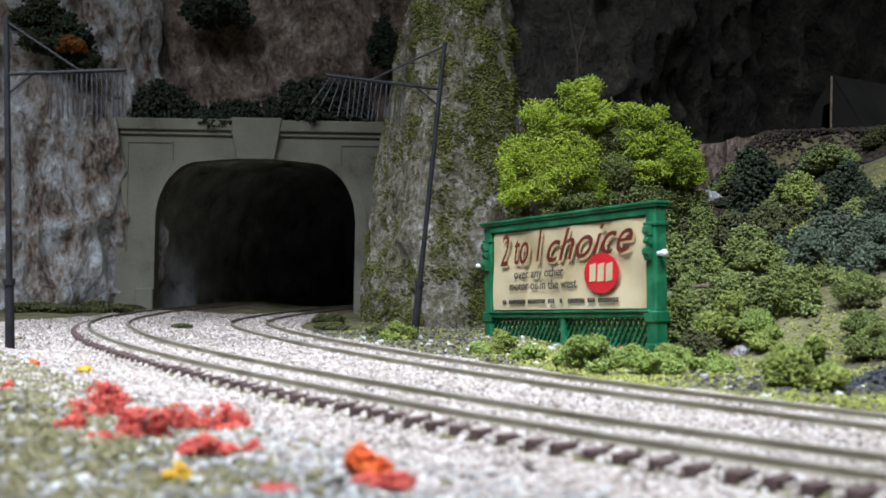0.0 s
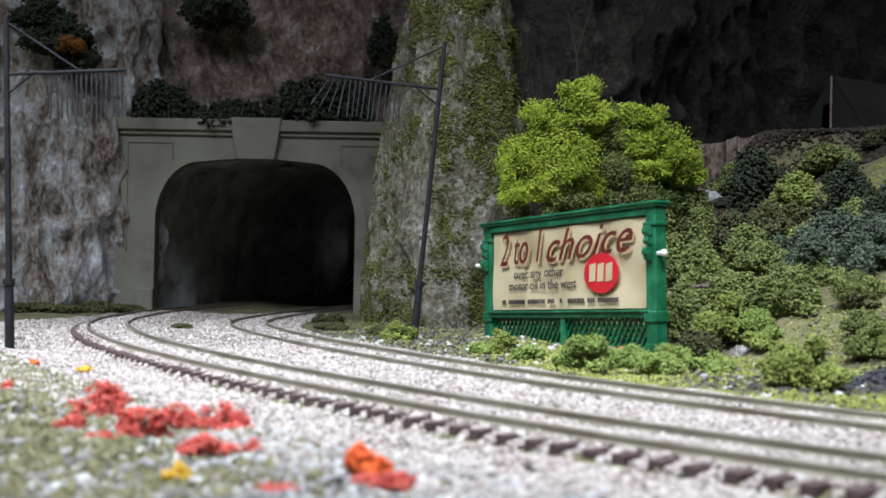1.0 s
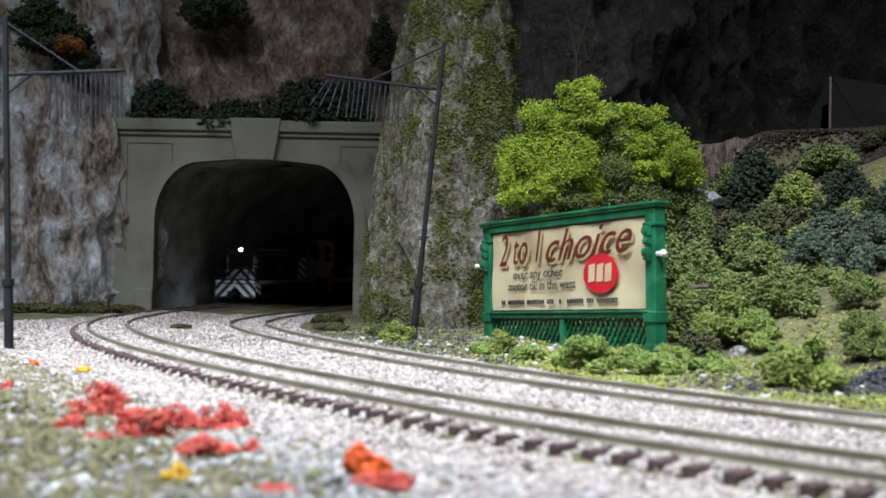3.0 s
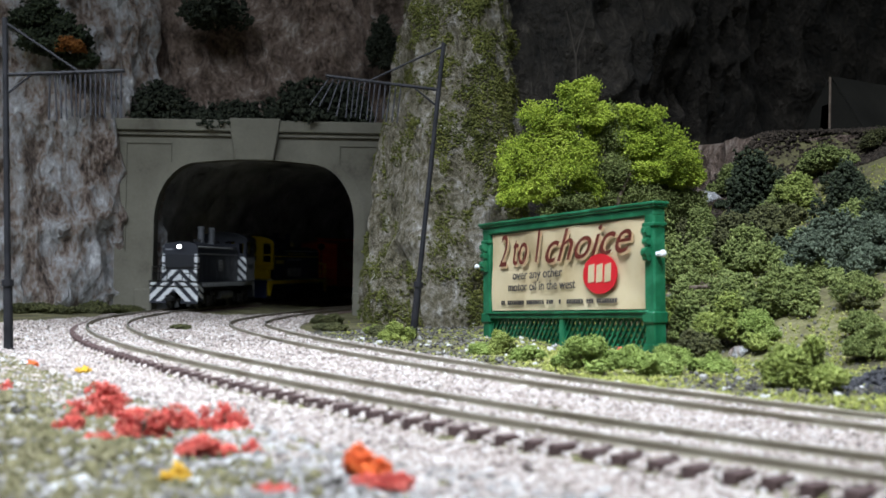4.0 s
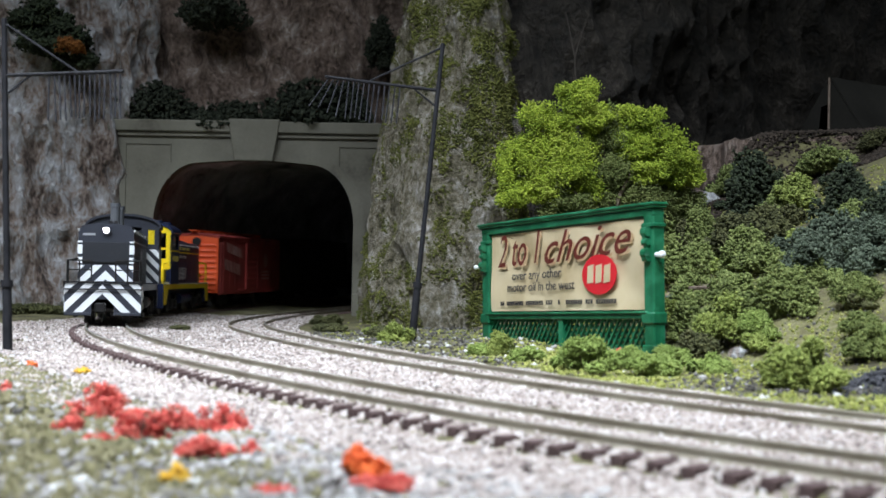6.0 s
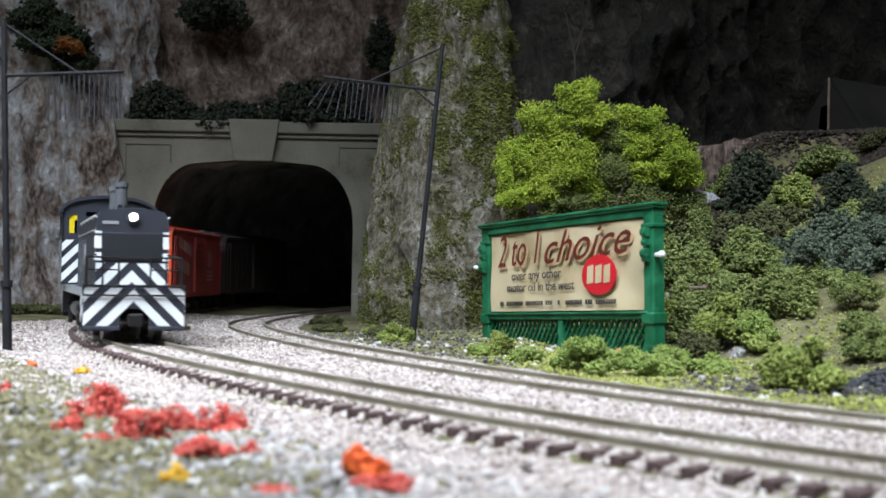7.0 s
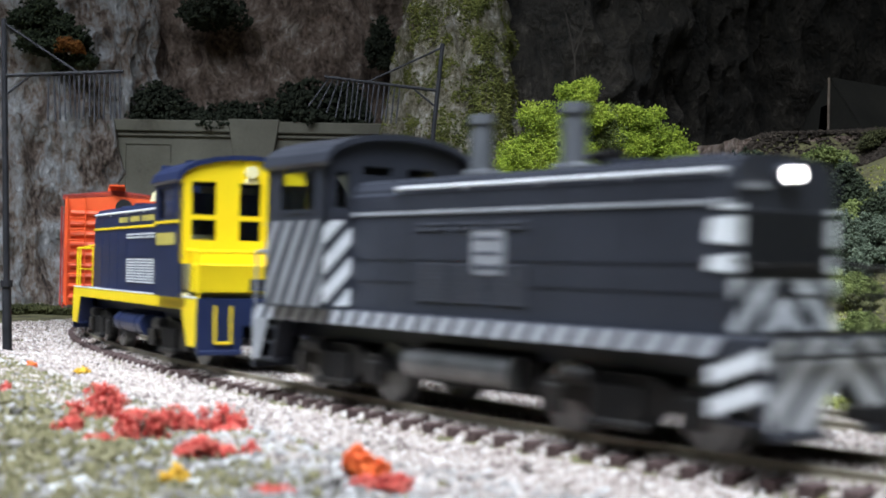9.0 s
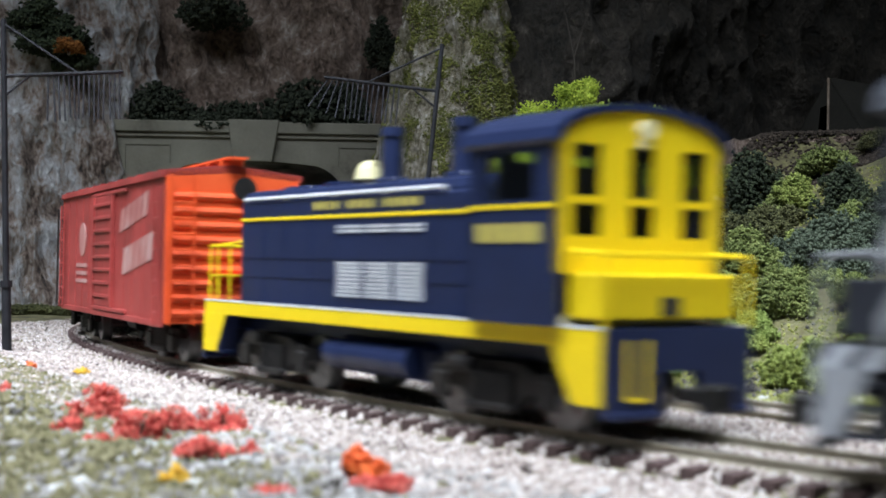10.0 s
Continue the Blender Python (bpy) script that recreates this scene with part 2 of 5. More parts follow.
def arch(w, h, r, n=10):
    """Half outlines of an opening with rounded shoulders, from the left foot over the crown to the right foot."""
    pts = [(-w, 0)]
    for i in range(n + 1):
        a = math.pi - i * math.pi / 2 / n
        pts.append((-w + r + math.cos(a) * r, h - r * 1.42 + math.sin(a) * r * 1.34))
    for i in range(1, 6):
        k = i / 6
        pts.append(((-w + r) * (1 - k) + (w - r) * k, h - r * 0.08 + math.sin(k * math.pi) * r * 0.08))
    for i in range(n + 1):
        a = math.pi / 2 - i * math.pi / 2 / n
        pts.append((w - r + math.cos(a) * r, h - r * 1.42 + math.sin(a) * r * 1.34))
    pts.append((w, 0))
    return pts


def tunnel_portal():
    t = thing("tunnel_portal", mm(PX, PY, PZ), "grey-brown cast concrete tunnel portal with a keystone", "tunnel portal", kind="structure")
    bm = B()
    inn = arch(67, 103, 30)
    out = []
    W, H = 93.5, 121
    for i, (x, z) in enumerate(inn):
        k = i / (len(inn) - 1)
        if x <= -66.9 and z == 0:
            out.append((-W, 0))
        elif x >= 66.9 and z == 0:
            out.append((W, 0))
        elif z < 92 and x < 0:
            out.append((-W, z * H / 93))
        elif z < 92 and x > 0:
            out.append((W, z * H / 93))
        else:
            out.append((x * W / 58, H))
    for y0, y1 in ((-4, 8),):
        fi = [bm.verts.new((x, y0, z)) for x, z in inn]
        fo = [bm.verts.new((max(-W, min(W, x)), y0, min(H, z))) for x, z in out]
        bi = [bm.verts.new((x, y1, z)) for x, z in inn]
        bo = [bm.verts.new((max(-W, min(W, x)), y1, min(H, z))) for x, z in out]
        for i in range(len(inn) - 1):
            bm.faces.new((fi[i], fi[i + 1], fo[i + 1], fo[i]))
            bm.faces.new((bo[i], bo[i + 1], bi[i + 1], bi[i]))
            bm.faces.new((fi[i + 1], fi[i], bi[i], bi[i + 1]))
            bm.faces.new((fo[i], fo[i + 1], bo[i + 1], bo[i]))
    part("wall", bm, M_CONCRETE, t)
    # raised band that follows the arch
    bm = B()
    band = arch(75, 109, 36)
    a = [bm.verts.new((x, -5.6, z)) for x, z in inn]
    b = [bm.verts.new((x, -5.6, z)) for x, z in band]
    c = [bm.verts.new((x, -3.9, z)) for x, z in inn]
    d = [bm.verts.new((x, -3.9, z)) for x, z in band]
    for i in range(len(inn) - 1):
        bm.faces.new((a[i], a[i + 1], b[i + 1], b[i]))
        bm.faces.new((c[i], c[i + 1], a[i + 1], a[i]))
        bm.faces.new((b[i], b[i + 1], d[i + 1], d[i]))
    part("arch_band", bm, M_CONCRETE, t)
    bm = B()
    box(bm, -98, 96, -9, 6, H, H + 7.8, 0.7)
    box(bm, -92, 92, -6.4, -3.5, H - 3, H, 0.4)
    part("cornice", bm, M_CONCRETE, t)
    bm = B()
    prism(bm, [(-12.8, 102), (12.8, 102), (17.3, H + 9), (-17.5, H + 9)], "y", -10.5, -3)
    bmesh.ops.bevel(bm, geom=bm.edges[:], offset=0.7, segments=1, affect="EDGES")
    part("keystone", bm, M_CONCRETE, t)
    for sx in (-1, 1):
        bm = B()
        x0, x1 = sorted((sx * 87, sx * 56))
        for q in ((x0, x1, 112.5, 113.3), (x0, x0 + 1, 40 if sx < 0 else 96, 113), (x1 - 1, x1, 90 if sx < 0 else 46, 113)):
            box(bm, q[0], q[1], -5, -3.5, q[2], q[3], 0.2)
        part("panel_moulding", bm, M_CONCRETE, t)
        bm = B()
        box(bm, sx * 67 - (0 if sx > 0 else 12), sx * 67 + (12 if sx > 0 else 0), -8, -3, -6, 15, 0.8)
        part("plinth", bm, M_CONCRETE, t)
    return t


tunnel_portal()


def tunnel_tube(u, v):
    """The lined bore, which follows the curve of the tracks."""
    s = -640 - 600 * v
    mid = (LINE_A + LINE_B) / 2
    x, y = PX + (np.interp(s, SS, mid[:, 0]) - np.interp(-640, SS, mid[:, 0])), PY + 4 + (-640 - s)
    a = math.pi * (1.06 - 1.12 * u)
    crag = 1 + 0.05 * fuzz(u * 300, s, 30, 41) + 0.025 * fuzz(u * 300, s, 11, 42)
    c, e = np.cos(a), np.maximum(np.sin(a), 0)
    return x + np.sign(c) * abs(c) ** 0.55 * 82 * crag, y, e ** 0.55 * 112 * crag - 10


tagged(grid("tunnel_lining", tunnel_tube, 60, 110, M_TUNNEL), "sooty dark rock lining of the tunnel", "tunnel", kind="structure")
bm = B()
box(bm, -400, 500, 1440, 1450, -30, 160)
tagged(part("tunnel_end", bm, M_TUNNEL), "dark rock at the end of the tunnel", "tunnel", kind="structure")



def tunnel_wall(u, v):
    """Pale rough wall panel on the outer side of the curve inside the tunnel."""
    sv = -925 - 300 * u
    x, y, a = np.interp(sv, SS, LINE_A[:, 0]), np.interp(sv, SS, LINE_A[:, 1]), np.interp(sv, SS, TURN_A)
    d = -29 - 2 * fuzz(sv, v * 60, 20, 45) - 0.8 * fuzz(sv, v * 60, 6, 46)
    return x - d * np.sin(a), y + d * np.cos(a), -12 + 76 * v


tagged(grid("tunnel_wall", tunnel_wall, 60, 24, M_TUNNEL), "pale rough wall panel inside the tunnel", "tunnel", kind="structure")

# the room round the layout
for nm, q in (("wall_behind", (-2500, 2500, -1600, -1500, -1000, 1500)), ("wall_left", (-2600, -2500, -1600, 1500, -1000, 1500)),
              ("wall_right", (2500, 2600, -1600, 1500, -1000, 1500)), ("wall_far", (-2500, 2500, 1500, 1600, -1000, 1500)),
              ("ceiling", (-2600, 2600, -1600, 1600, 1500, 1600)), ("floor", (-2600, 2600, -1600, 1600, -1100, -1000))):
    bm = B()
    box(bm, *q)
    tagged(part(nm, bm, M_ROOM), "plain plaster of the layout room", "wall" if nm[0] == "w" else nm, kind="structure")


# ---- track ----
def sweep(name, line, turn, zz, off, prof, mat, parent, s0, s1):
    i0, i1 = np.searchsorted(SS, (s0, s1))
    idx = np.arange(i0, i1)
    L, T, Z = line[idx], turn[idx], zz[idx]
    V = []
    for a, b in prof:
        V.append(np.stack([L[:, 0] - (off + a) * np.sin(T), L[:, 1] + (off + a) * np.cos(T), Z + b], 1))
    V = np.stack(V, 1)
    n, k = V.shape[:2]
    q = np.arange(n * k).reshape(n, k)
    r = np.roll(q, -1, 1)
    F = np.stack([q[:-1], r[:-1], r[1:], q[1:]], -1).reshape(-1, 4)
    ob = mesh_np(name, V.reshape(-1, 3), F, mat, parent)
    return ob


RAIL = [(-1.0, -1.95), (-1.0, -1.7), (-0.28, -1.45), (-0.28, -0.65), (-0.42, -0.5), (-0.42, -0.05), (-0.36, 0.0), (0.36, 0.0), (0.42, -0.05), (0.42, -0.5), (0.28, -0.65), (0.28, -1.45), (1.0, -1.7), (1.0, -1.95)]
HEAD = [(-0.34, -0.02), (-0.34, 0.03), (0.34, 0.03), (0.34, -0.02)]


def tie_mesh(seed):
    rnd = random.Random(seed)
    bm = B()
    box(bm, -1.25, 1.25, -14.8, 14.8, -4.2, -1.85, 0.15)
    for e in (-8.2, 8.2):
        for q in (-1.3, 1.3):
            box(bm, -0.5, 0.5, e + q - 0.35, e + q + 0.35, -1.9, -1.45)
    for v in bm.verts:
        v.co.y += rnd.uniform(-0.15, 0.15)
        v.co.x += rnd.uniform(-0.06, 0.06)
    bmesh.ops.scale(bm, vec=(MM,) * 3, verts=bm.verts)
    me = bpy.data.meshes.new("tie")
    bm.to_mesh(me)
    bm.free()
    me.materials.append(M_TIE)
    return me


TIES = [tie_mesh(i) for i in range(4)]
TIE_ENDS = []


def track(line, turn, zz, label):
    t = thing("railway_track", Matrix.Identity(4), label, "railway track", "model railway tracks")
    for off in (-8.25, 8.25):
        r = sweep("rail", line, turn, zz, off, RAIL, M_RAIL, t, -1150, 320)
        sweep("railhead", line, turn, zz, off, HEAD, M_RAILTOP, r, -1150, 320)
    rnd = random.Random(5)
    s = -760.0
    while s < 318:
        p, a = on_line(line, turn, zz, s)
        o = new("tie", rnd.choice(TIES))
        o.parent = t
        o.matrix_basis = mm(p[0], p[1], p[2], 0, 0, math.degrees(a) + rnd.uniform(-1.5, 1.5))
        TIE_ENDS.append((p[0] + 12.9 * math.sin(a), p[1] - 12.9 * math.cos(a), a))
        s += 6.4 + rnd.uniform(-0.4, 0.4)
    return t


track(LINE_A, TURN_A, Z_A, "curved model track with brown ties and weathered rails")
track(LINE_B, TURN_B, Z_B, "second curved model track half buried in pale ballast")


# ---- the train ----
M_LOCOBLACK = paint("dark_charcoal_paint", (0.031, 0.034, 0.045), 0.38, 0.04)
M_LOCOBLUE = paint("deep_blue_paint", (0.012, 0.020, 0.062), 0.40, 0.04)
M_YELLOW = paint("bright_yellow_paint", (0.85, 0.62, 0.01), 0.45, 0.04, 0.08)
M_DULLYELLOW = paint("dull_yellow_paint", (0.50, 0.42, 0.10), 0.5, 0.04)
M_WHITE = paint("white_paint", (0.72, 0.74, 0.76), 0.5, 0.04, 0.12)
M_GREYPAINT = paint("dull_grey_paint", (0.27, 0.28, 0.30), 0.5, 0.05, 0.3)
M_PALEGREY = paint("pale_grey_paint", (0.46, 0.48, 0.52), 0.5, 0.05, 0.2)
M_LOUVRE = paint("grey_edged_louvres", (0.075, 0.08, 0.10), 0.4, 0.05, 0.2)
M_STACK = paint("grey_metal_stack", (0.095, 0.10, 0.11), 0.45, 0.05, 0.2)
M_GRILLE = paint("dark_grille", (0.02, 0.022, 0.028), 0.6, 0.2)
M_UNDER = material("oily_underframe", [(0.004, 0.004, 0.004), (0.010, 0.009, 0.009), (0.024, 0.021, 0.018)], 120, 900, 0.55, 0.3, spec=0.3)
M_STEEL = material("worn_steel", [(0.10, 0.10, 0.10), (0.30, 0.30, 0.30)], 120, 900, 0.35, 0.1, metal=0.8)
M_BOXRED = material("weathered_red_paint", [(0.16, 0.03, 0.025), (0.33, 0.045, 0.04), (0.42, 0.07, 0.06)], 40, 500, 0.55, 0.1, grain=0.5)
M_BOXORANGE = material("orange_red_paint", [(0.50, 0.055, 0.015), (0.72, 0.09, 0.02), (0.80, 0.12, 0.03)], 50, 500, 0.5, 0.08, grain=0.4)
M_DARKCAR = material("dark_brown_paint", [(0.012, 0.009, 0.008), (0.03, 0.02, 0.018), (0.05, 0.035, 0.03)], 40, 500, 0.6, 0.1)
M_CREAM = paint("cream_paint", (0.72, 0.66, 0.38), 0.45, 0.05)
M_FADED = material("faded_white_lettering", [(0.32, 0.09, 0.08), (0.42, 0.20, 0.18), (0.52, 0.36, 0.34)], 60, 500, 0.7, 0.05)
M_LAMP = material("lit_headlamp", [(1, 1, 1), (1, 1, 1)], emit=((1.0, 0.98, 0.95), 22.0))
M_GLASS = bpy.data.materials.new("cab_glass")
M_GLASS.use_nodes = True
_g = M_GLASS.node_tree.nodes["Principled BSDF"].inputs
_g["Base Color"].default_value = (0.80, 0.85, 0.84, 1)
_g["Transmission Weight"].default_value, _g["Roughness"].default_value, _g["IOR"].default_value = 1.0, 0.03, 1.2


def clipped(bm, y0, y1, z0, z1):
    for co, no in (((0, y0, 0), (0, -1, 0)), ((0, y1, 0), (0, 1, 0)), ((0, 0, z0), (0, 0, -1)), ((0, 0, z1), (0, 0, 1))):
        bmesh.ops.bisect_plane(bm, geom=bm.verts[:] + bm.edges[:] + bm.faces[:], plane_co=co, plane_no=no, clear_outer=True)


def bands(plane, y0, y1, z0, z1, pitch, width, slope, start=0.0, thick=0.25):
    """Slanted painted bands inside a rectangle, on a plane across x; slope is the rise in z for each mm of y."""
    bm = B()
    span = (y1 - y0) * abs(slope)
    k = z0 - span - pitch * 2 + start
    while k < z1 + span + pitch * 2:
        q = [(y0, k), (y1, k + slope * (y1 - y0)), (y1, k + slope * (y1 - y0) + width), (y0, k + width)]
        prism(bm, q, "x", plane, plane + thick)
        k += pitch
    clipped(bm, y0, y1, z0, z1)
    return bm


def merged(*bms):
    out = B()
    for b in bms:
        me = bpy.data.meshes.new("tmp")
        b.to_mesh(me)
        b.free()
        out.from_mesh(me)
        bpy.data.meshes.remove(me)
    return out


def turned(bm, deg):
    bmesh.ops.rotate(bm, cent=(0, 0, 0), matrix=Matrix.Rotation(radians(deg), 3, "Z"), verts=bm.verts)
    return bm


def pierced(bm, axis, w0, w1, a0, a1, z0, z1, holes):
    """A wall from w0 to w1 along its own thickness, with rectangular holes (a0, a1, z0, z1) left open."""
    xs = sorted({a0, a1, *[h[0] for h in holes], *[h[1] for h in holes]})
    zs = sorted({z0, z1, *[h[2] for h in holes], *[h[3] for h in holes]})
    for i in range(len(xs) - 1):
        for j in range(len(zs) - 1):
            cx, cz = (xs[i] + xs[i + 1]) / 2, (zs[j] + zs[j + 1]) / 2
            if any(h[0] < cx < h[1] and h[2] < cz < h[3] for h in holes):
                continue
            if axis == "x":
                box(bm, w0, w1, xs[i], xs[i + 1], zs[j], zs[j + 1])
            else:
                box(bm, xs[i], xs[i + 1], w0, w1, zs[j], zs[j + 1])
    bmesh.ops.remove_doubles(bm, verts=bm.verts, dist=0.001)
    return bm


def wheelset(parent, x, r):
    bm = B()
    rod(bm, (0, -9.5, 0), (0, 9.5, 0), 1.0, 8)
    for s in (-1, 1):
        rod(bm, (0, s * 7.2, 0), (0, s * 9.6, 0), r, 22)
        rod(bm, (0, s * 6.6, 0), (0, s * 7.3, 0), r + 0.8, 22)
        for k in range(4):
            a = k * math.pi / 2
            rod(bm, (math.cos(a) * r * 0.6, s * 9.5, math.sin(a) * r * 0.6), (math.cos(a) * r * 0.6, s * 9.9, math.sin(a) * r * 0.6), 0.7, 6)
    o = part("wheelset", bm, M_STEEL, parent, "dark steel wheels on an axle")
    o.matrix_basis = mm(x, 0, r)
    return o


BOGIES = {}


def ob_bogies(ob):
    return BOGIES.get(ob.name, [])


def bogie(parent, u, base, r, wide=13.2):
    """A two-axle bogie with cast side frames, springs and journal boxes."""
    bm = B()
    h = base / 2
    for s in (-1, 1):
        y0, y1 = sorted((s * (wide - 2.2), s * wide))
        prism(bm, [(-h - 4, 6.2), (-h - 3, 8.6), (-h + 4, 8.6), (-h + 8, 10.4), (h - 8, 10.4), (h - 4, 8.6), (h + 3, 8.6), (h + 4, 6.2), (h - 5, 5.4), (h - 8, 3.0), (-h + 8, 3.0), (-h + 5, 5.4)], "y", y0, y1)
        for e in (-h, h):
            box(bm, e - 2.4, e + 2.4, min(s * wide, s * (wide + 1.4)), max(s * wide, s * (wide + 1.4)), r - 2.2, r + 2.4, 0.4)
            box(bm, e - 1.6, e + 1.6, min(s * wide, s * (wide + 0.8)), max(s * wide, s * (wide + 0.8)), r + 2.4, r + 3.6, 0.2)
        for e in (-3.4, 0, 3.4):
            rod(bm, (e, s * (wide + 0.4), 3.6), (e, s * (wide + 0.4), 8.6), 1.3, 8)
        box(bm, -6, 6, min(s * wide, s * (wide + 1.8)), max(s * wide, s * (wide + 1.8)), 2.2, 3.6, 0.3)
        rod(bm, (-h + 3, s * (wide + 0.6), 9.6), (-h + 9, s * (wide + 0.6), 9.6), 1.5, 10)
    box(bm, -4, 4, -wide, wide, 6, 10.5, 0.3)
    o = part("bogie", bm, M_UNDER, parent, "dark cast bogie with springs")
    o.matrix_basis = mm(u, 0, 0)
    for e in (-h, h):
        wheelset(o, e, r)
    BOGIES.setdefault(parent.name, []).append((o, u))


def coupler(parent, u, sign):
    bm = B()
    box(bm, min(u, u + sign * 7), max(u, u + sign * 7), -1.2, 1.2, 6.0, 8.2, 0.3)
    box(bm, min(u + sign * 6, u + sign * 10), max(u + sign * 6, u + sign * 10), -2.6, 2.0, 5.0, 9.2, 0.6)
    rod(bm, (u + sign * 5, 0.5, 5.5), (u + sign * 7, 0.5, 1.6), 0.35, 6)
    return part("coupler", bm, M_UNDER, parent)


def hood_profile(w, zs, zt):
    """Cross-section of the long hood with its shallow crowned top."""
    pts = [(-w, 17.2), (-w, zs - 0.6), (-w + 0.5, zs)]
    for i in range(9):
        a = math.pi - i * math.pi / 8
        pts.append((math.cos(a) * (w - 0.5), zs + (zt - zs) * (0.35 + 0.65 * math.sin(a) ** 0.7) if 0 < i < 8 else zs + 0.5))
    pts += [(w - 0.5, zs), (w, zs - 0.6), (w, 17.2)]
    return pts


def switcher(body, trim, end, roof, label, flip, striped):
    """A diesel switcher with a long hood and an end cab; the hood points along +x, or the cab if flip."""
    t = thing("locomotive", Matrix.Identity(4), label, "locomotive", "diesel switchers of the train")
    deg = 180 if flip else 0

    def add(name, bm, mat, parent=t, lab="", smooth=False):
        return part(name, turned(bm, deg), mat, parent, lab, smooth)

    # frame and running boards
    bm = B()
    box(bm, -69.4, 69.4, -15.8, 15.8, 14.4, 17.2, 0.3)
    box(bm, -66, 66, -9, 9, 10.5, 14.4, 0.3)
    add("frame", bm, body)
    for s in (-1, 1):
        bm = B()
        y0, y1 = sorted((s * 15.8, s * 16.1))
        if striped:
            x = -69.0
            while x < 57:
                prism(bm, [(x, 14.3), (x + 2.7, 14.3), (x + 4.7, 17.1), (x + 2.0, 17.1)], "y", y0, y1)
                x += 5.0
            add("sill_stripes", bm, M_PALEGREY)
        else:
            box(bm, -69, 69, y0, y1, 14.2, 17.1, 0.08)
            add("sill_band", bm, trim)
            bm = B()
            box(bm, -69, 69, y0 - 0.1, y1 + 0.1, 17.15, 17.5, 0.05)
            add("running_board_edge", bm, M_WHITE)
    # end plates, steps, couplers
    for e in (-1, 1):
        bm = B()
        x0, x1 = sorted((e * 68.6, e * 69.5))
        pierced(bm, "x", x0, x1, -15.9, 15.9, 4.8, 17.3, [(-4.6, 4.6, 4.8, 10.6)])
        pl = add("end_plate", bm, body)
        if striped:
            f = 69.5 if e > 0 else -69.75
            a = bands(f, -15.9, 0, 5.0, 17.2, 7.6, 3.9, 1.0, 0.6)
            b = bands(f, 0, 15.9, 5.0, 17.2, 7.6, 3.9, -1.0, 0.6 + 15.9 % 7.6 - 0.6)
            sb = merged(a, b)
            dead = [q for q in sb.faces if abs(q.calc_center_median().y) < 4.4 and q.calc_center_median().z < 10.2]
            bmesh.ops.delete(sb, geom=dead, context="FACES")
            add("chevron_stripes", sb, M_WHITE, pl, "white chevron stripes")
        bm = B()
        box(bm, min(e * 69, e * 70.4), max(e * 69, e * 70.4), -15.9, -4.5, 3.6, 4.8, 0.2)
        box(bm, min(e * 69, e * 70.4), max(e * 69, e * 70.4), 4.5, 15.9, 3.6, 4.8, 0.2)
        add("foot_board", bm, body)
        for s in (-1, 1):
            bm = B()
            ys = sorted((s * 12.0, s * 16.0))
            for x, w in ((68.7, 0.8), (59.0, 0.8)):
                xs = [e * x, e * (x - w)]
                lean = -3.0 if x < 60 else 0.0
                prism(bm, [(e * (x - w), 14.4), (e * x, 14.4), (e * (x - lean * 1.0), 5.4), (e * (x - w - lean * 1.0), 5.4)], "y", *ys)
            for z in (5.4, 9.0, 12.2):
                box(bm, min(e * 60, e * 68.5), max(e * 60, e * 68.5), ys[0] + 0.4, ys[1] - 0.2, z, z + 0.6)
            st = add("end_step", bm, body)
            bm = B()
            yf = sorted((s * 16.0, s * 16.25))
            if striped and e < 0:
                prism(bm, [(e * 62.5, 14.3), (e * 69.0, 14.3), (e * 69.0, 5.6), (e * 66.4, 5.6)], "y", *yf)
                add("step_panel", bm, M_GREYPAINT, st)
            elif striped:
                for k in range(2):
                    z = 6.0 + k * 4.4
                    prism(bm, [(e * 59, z), (e * 68.4, z + 3.4), (e * 68.4, z + 5.8), (e * 59, z + 2.4)], "y", *yf)
                add("step_stripes", bm, M_WHITE, st)
            else:
                prism(bm, [(e * 57.5, 14.4), (e * 69.0, 14.4), (e * 69.0, 5.6), (e * 62.5, 5.6)], "y", *yf)
                add("step_panel", bm, trim, st)
        if not striped:
            bm = B()
            for y in (11.5, 7.5):
                rod(bm, (e * 69.9, y, 6.5), (e * 69.9, y, 15.5), 0.3, 6)
            rod(bm, (e * 69.9, 11.5, 6.5), (e * 69.9, 7.5, 6.5), 0.3, 6)
            add("grab_iron", bm, trim, pl)
        coupler(t, e * 69.5 * (-1 if flip else 1), e * (-1 if flip else 1))
    # long hood
    bm = B()
    prism(bm, hood_profile(11.7, 40.0, 43.2), "x", -38, 59)
    hood = add("hood", bm, body)
    bm = B()
    for s in (-1, 1):
        for z in (27.2, 23.0):
            box(bm, -36, 58, min(s * 11.7, s * 11.85), max(s * 11.7, s * 11.85), z, z + 0.25)
        for x in (-27, -18, 16, 27, 38, 48):
            box(bm, x, x + 0.25, min(s * 11.7, s * 11.82), max(s * 11.7, s * 11.82), 17.6, 34.6)
        for x in (-30, -19, -8, 3, 14, 25, 36, 47):
            box(bm, x, x + 5, min(s * 11.3, s * 11.75), max(s * 11.3, s * 11.75), 36.8, 38.8, 0.2)
    add("door_panel", bm, body, hood)
    lm = M_GREYPAINT if striped else M_WHITE
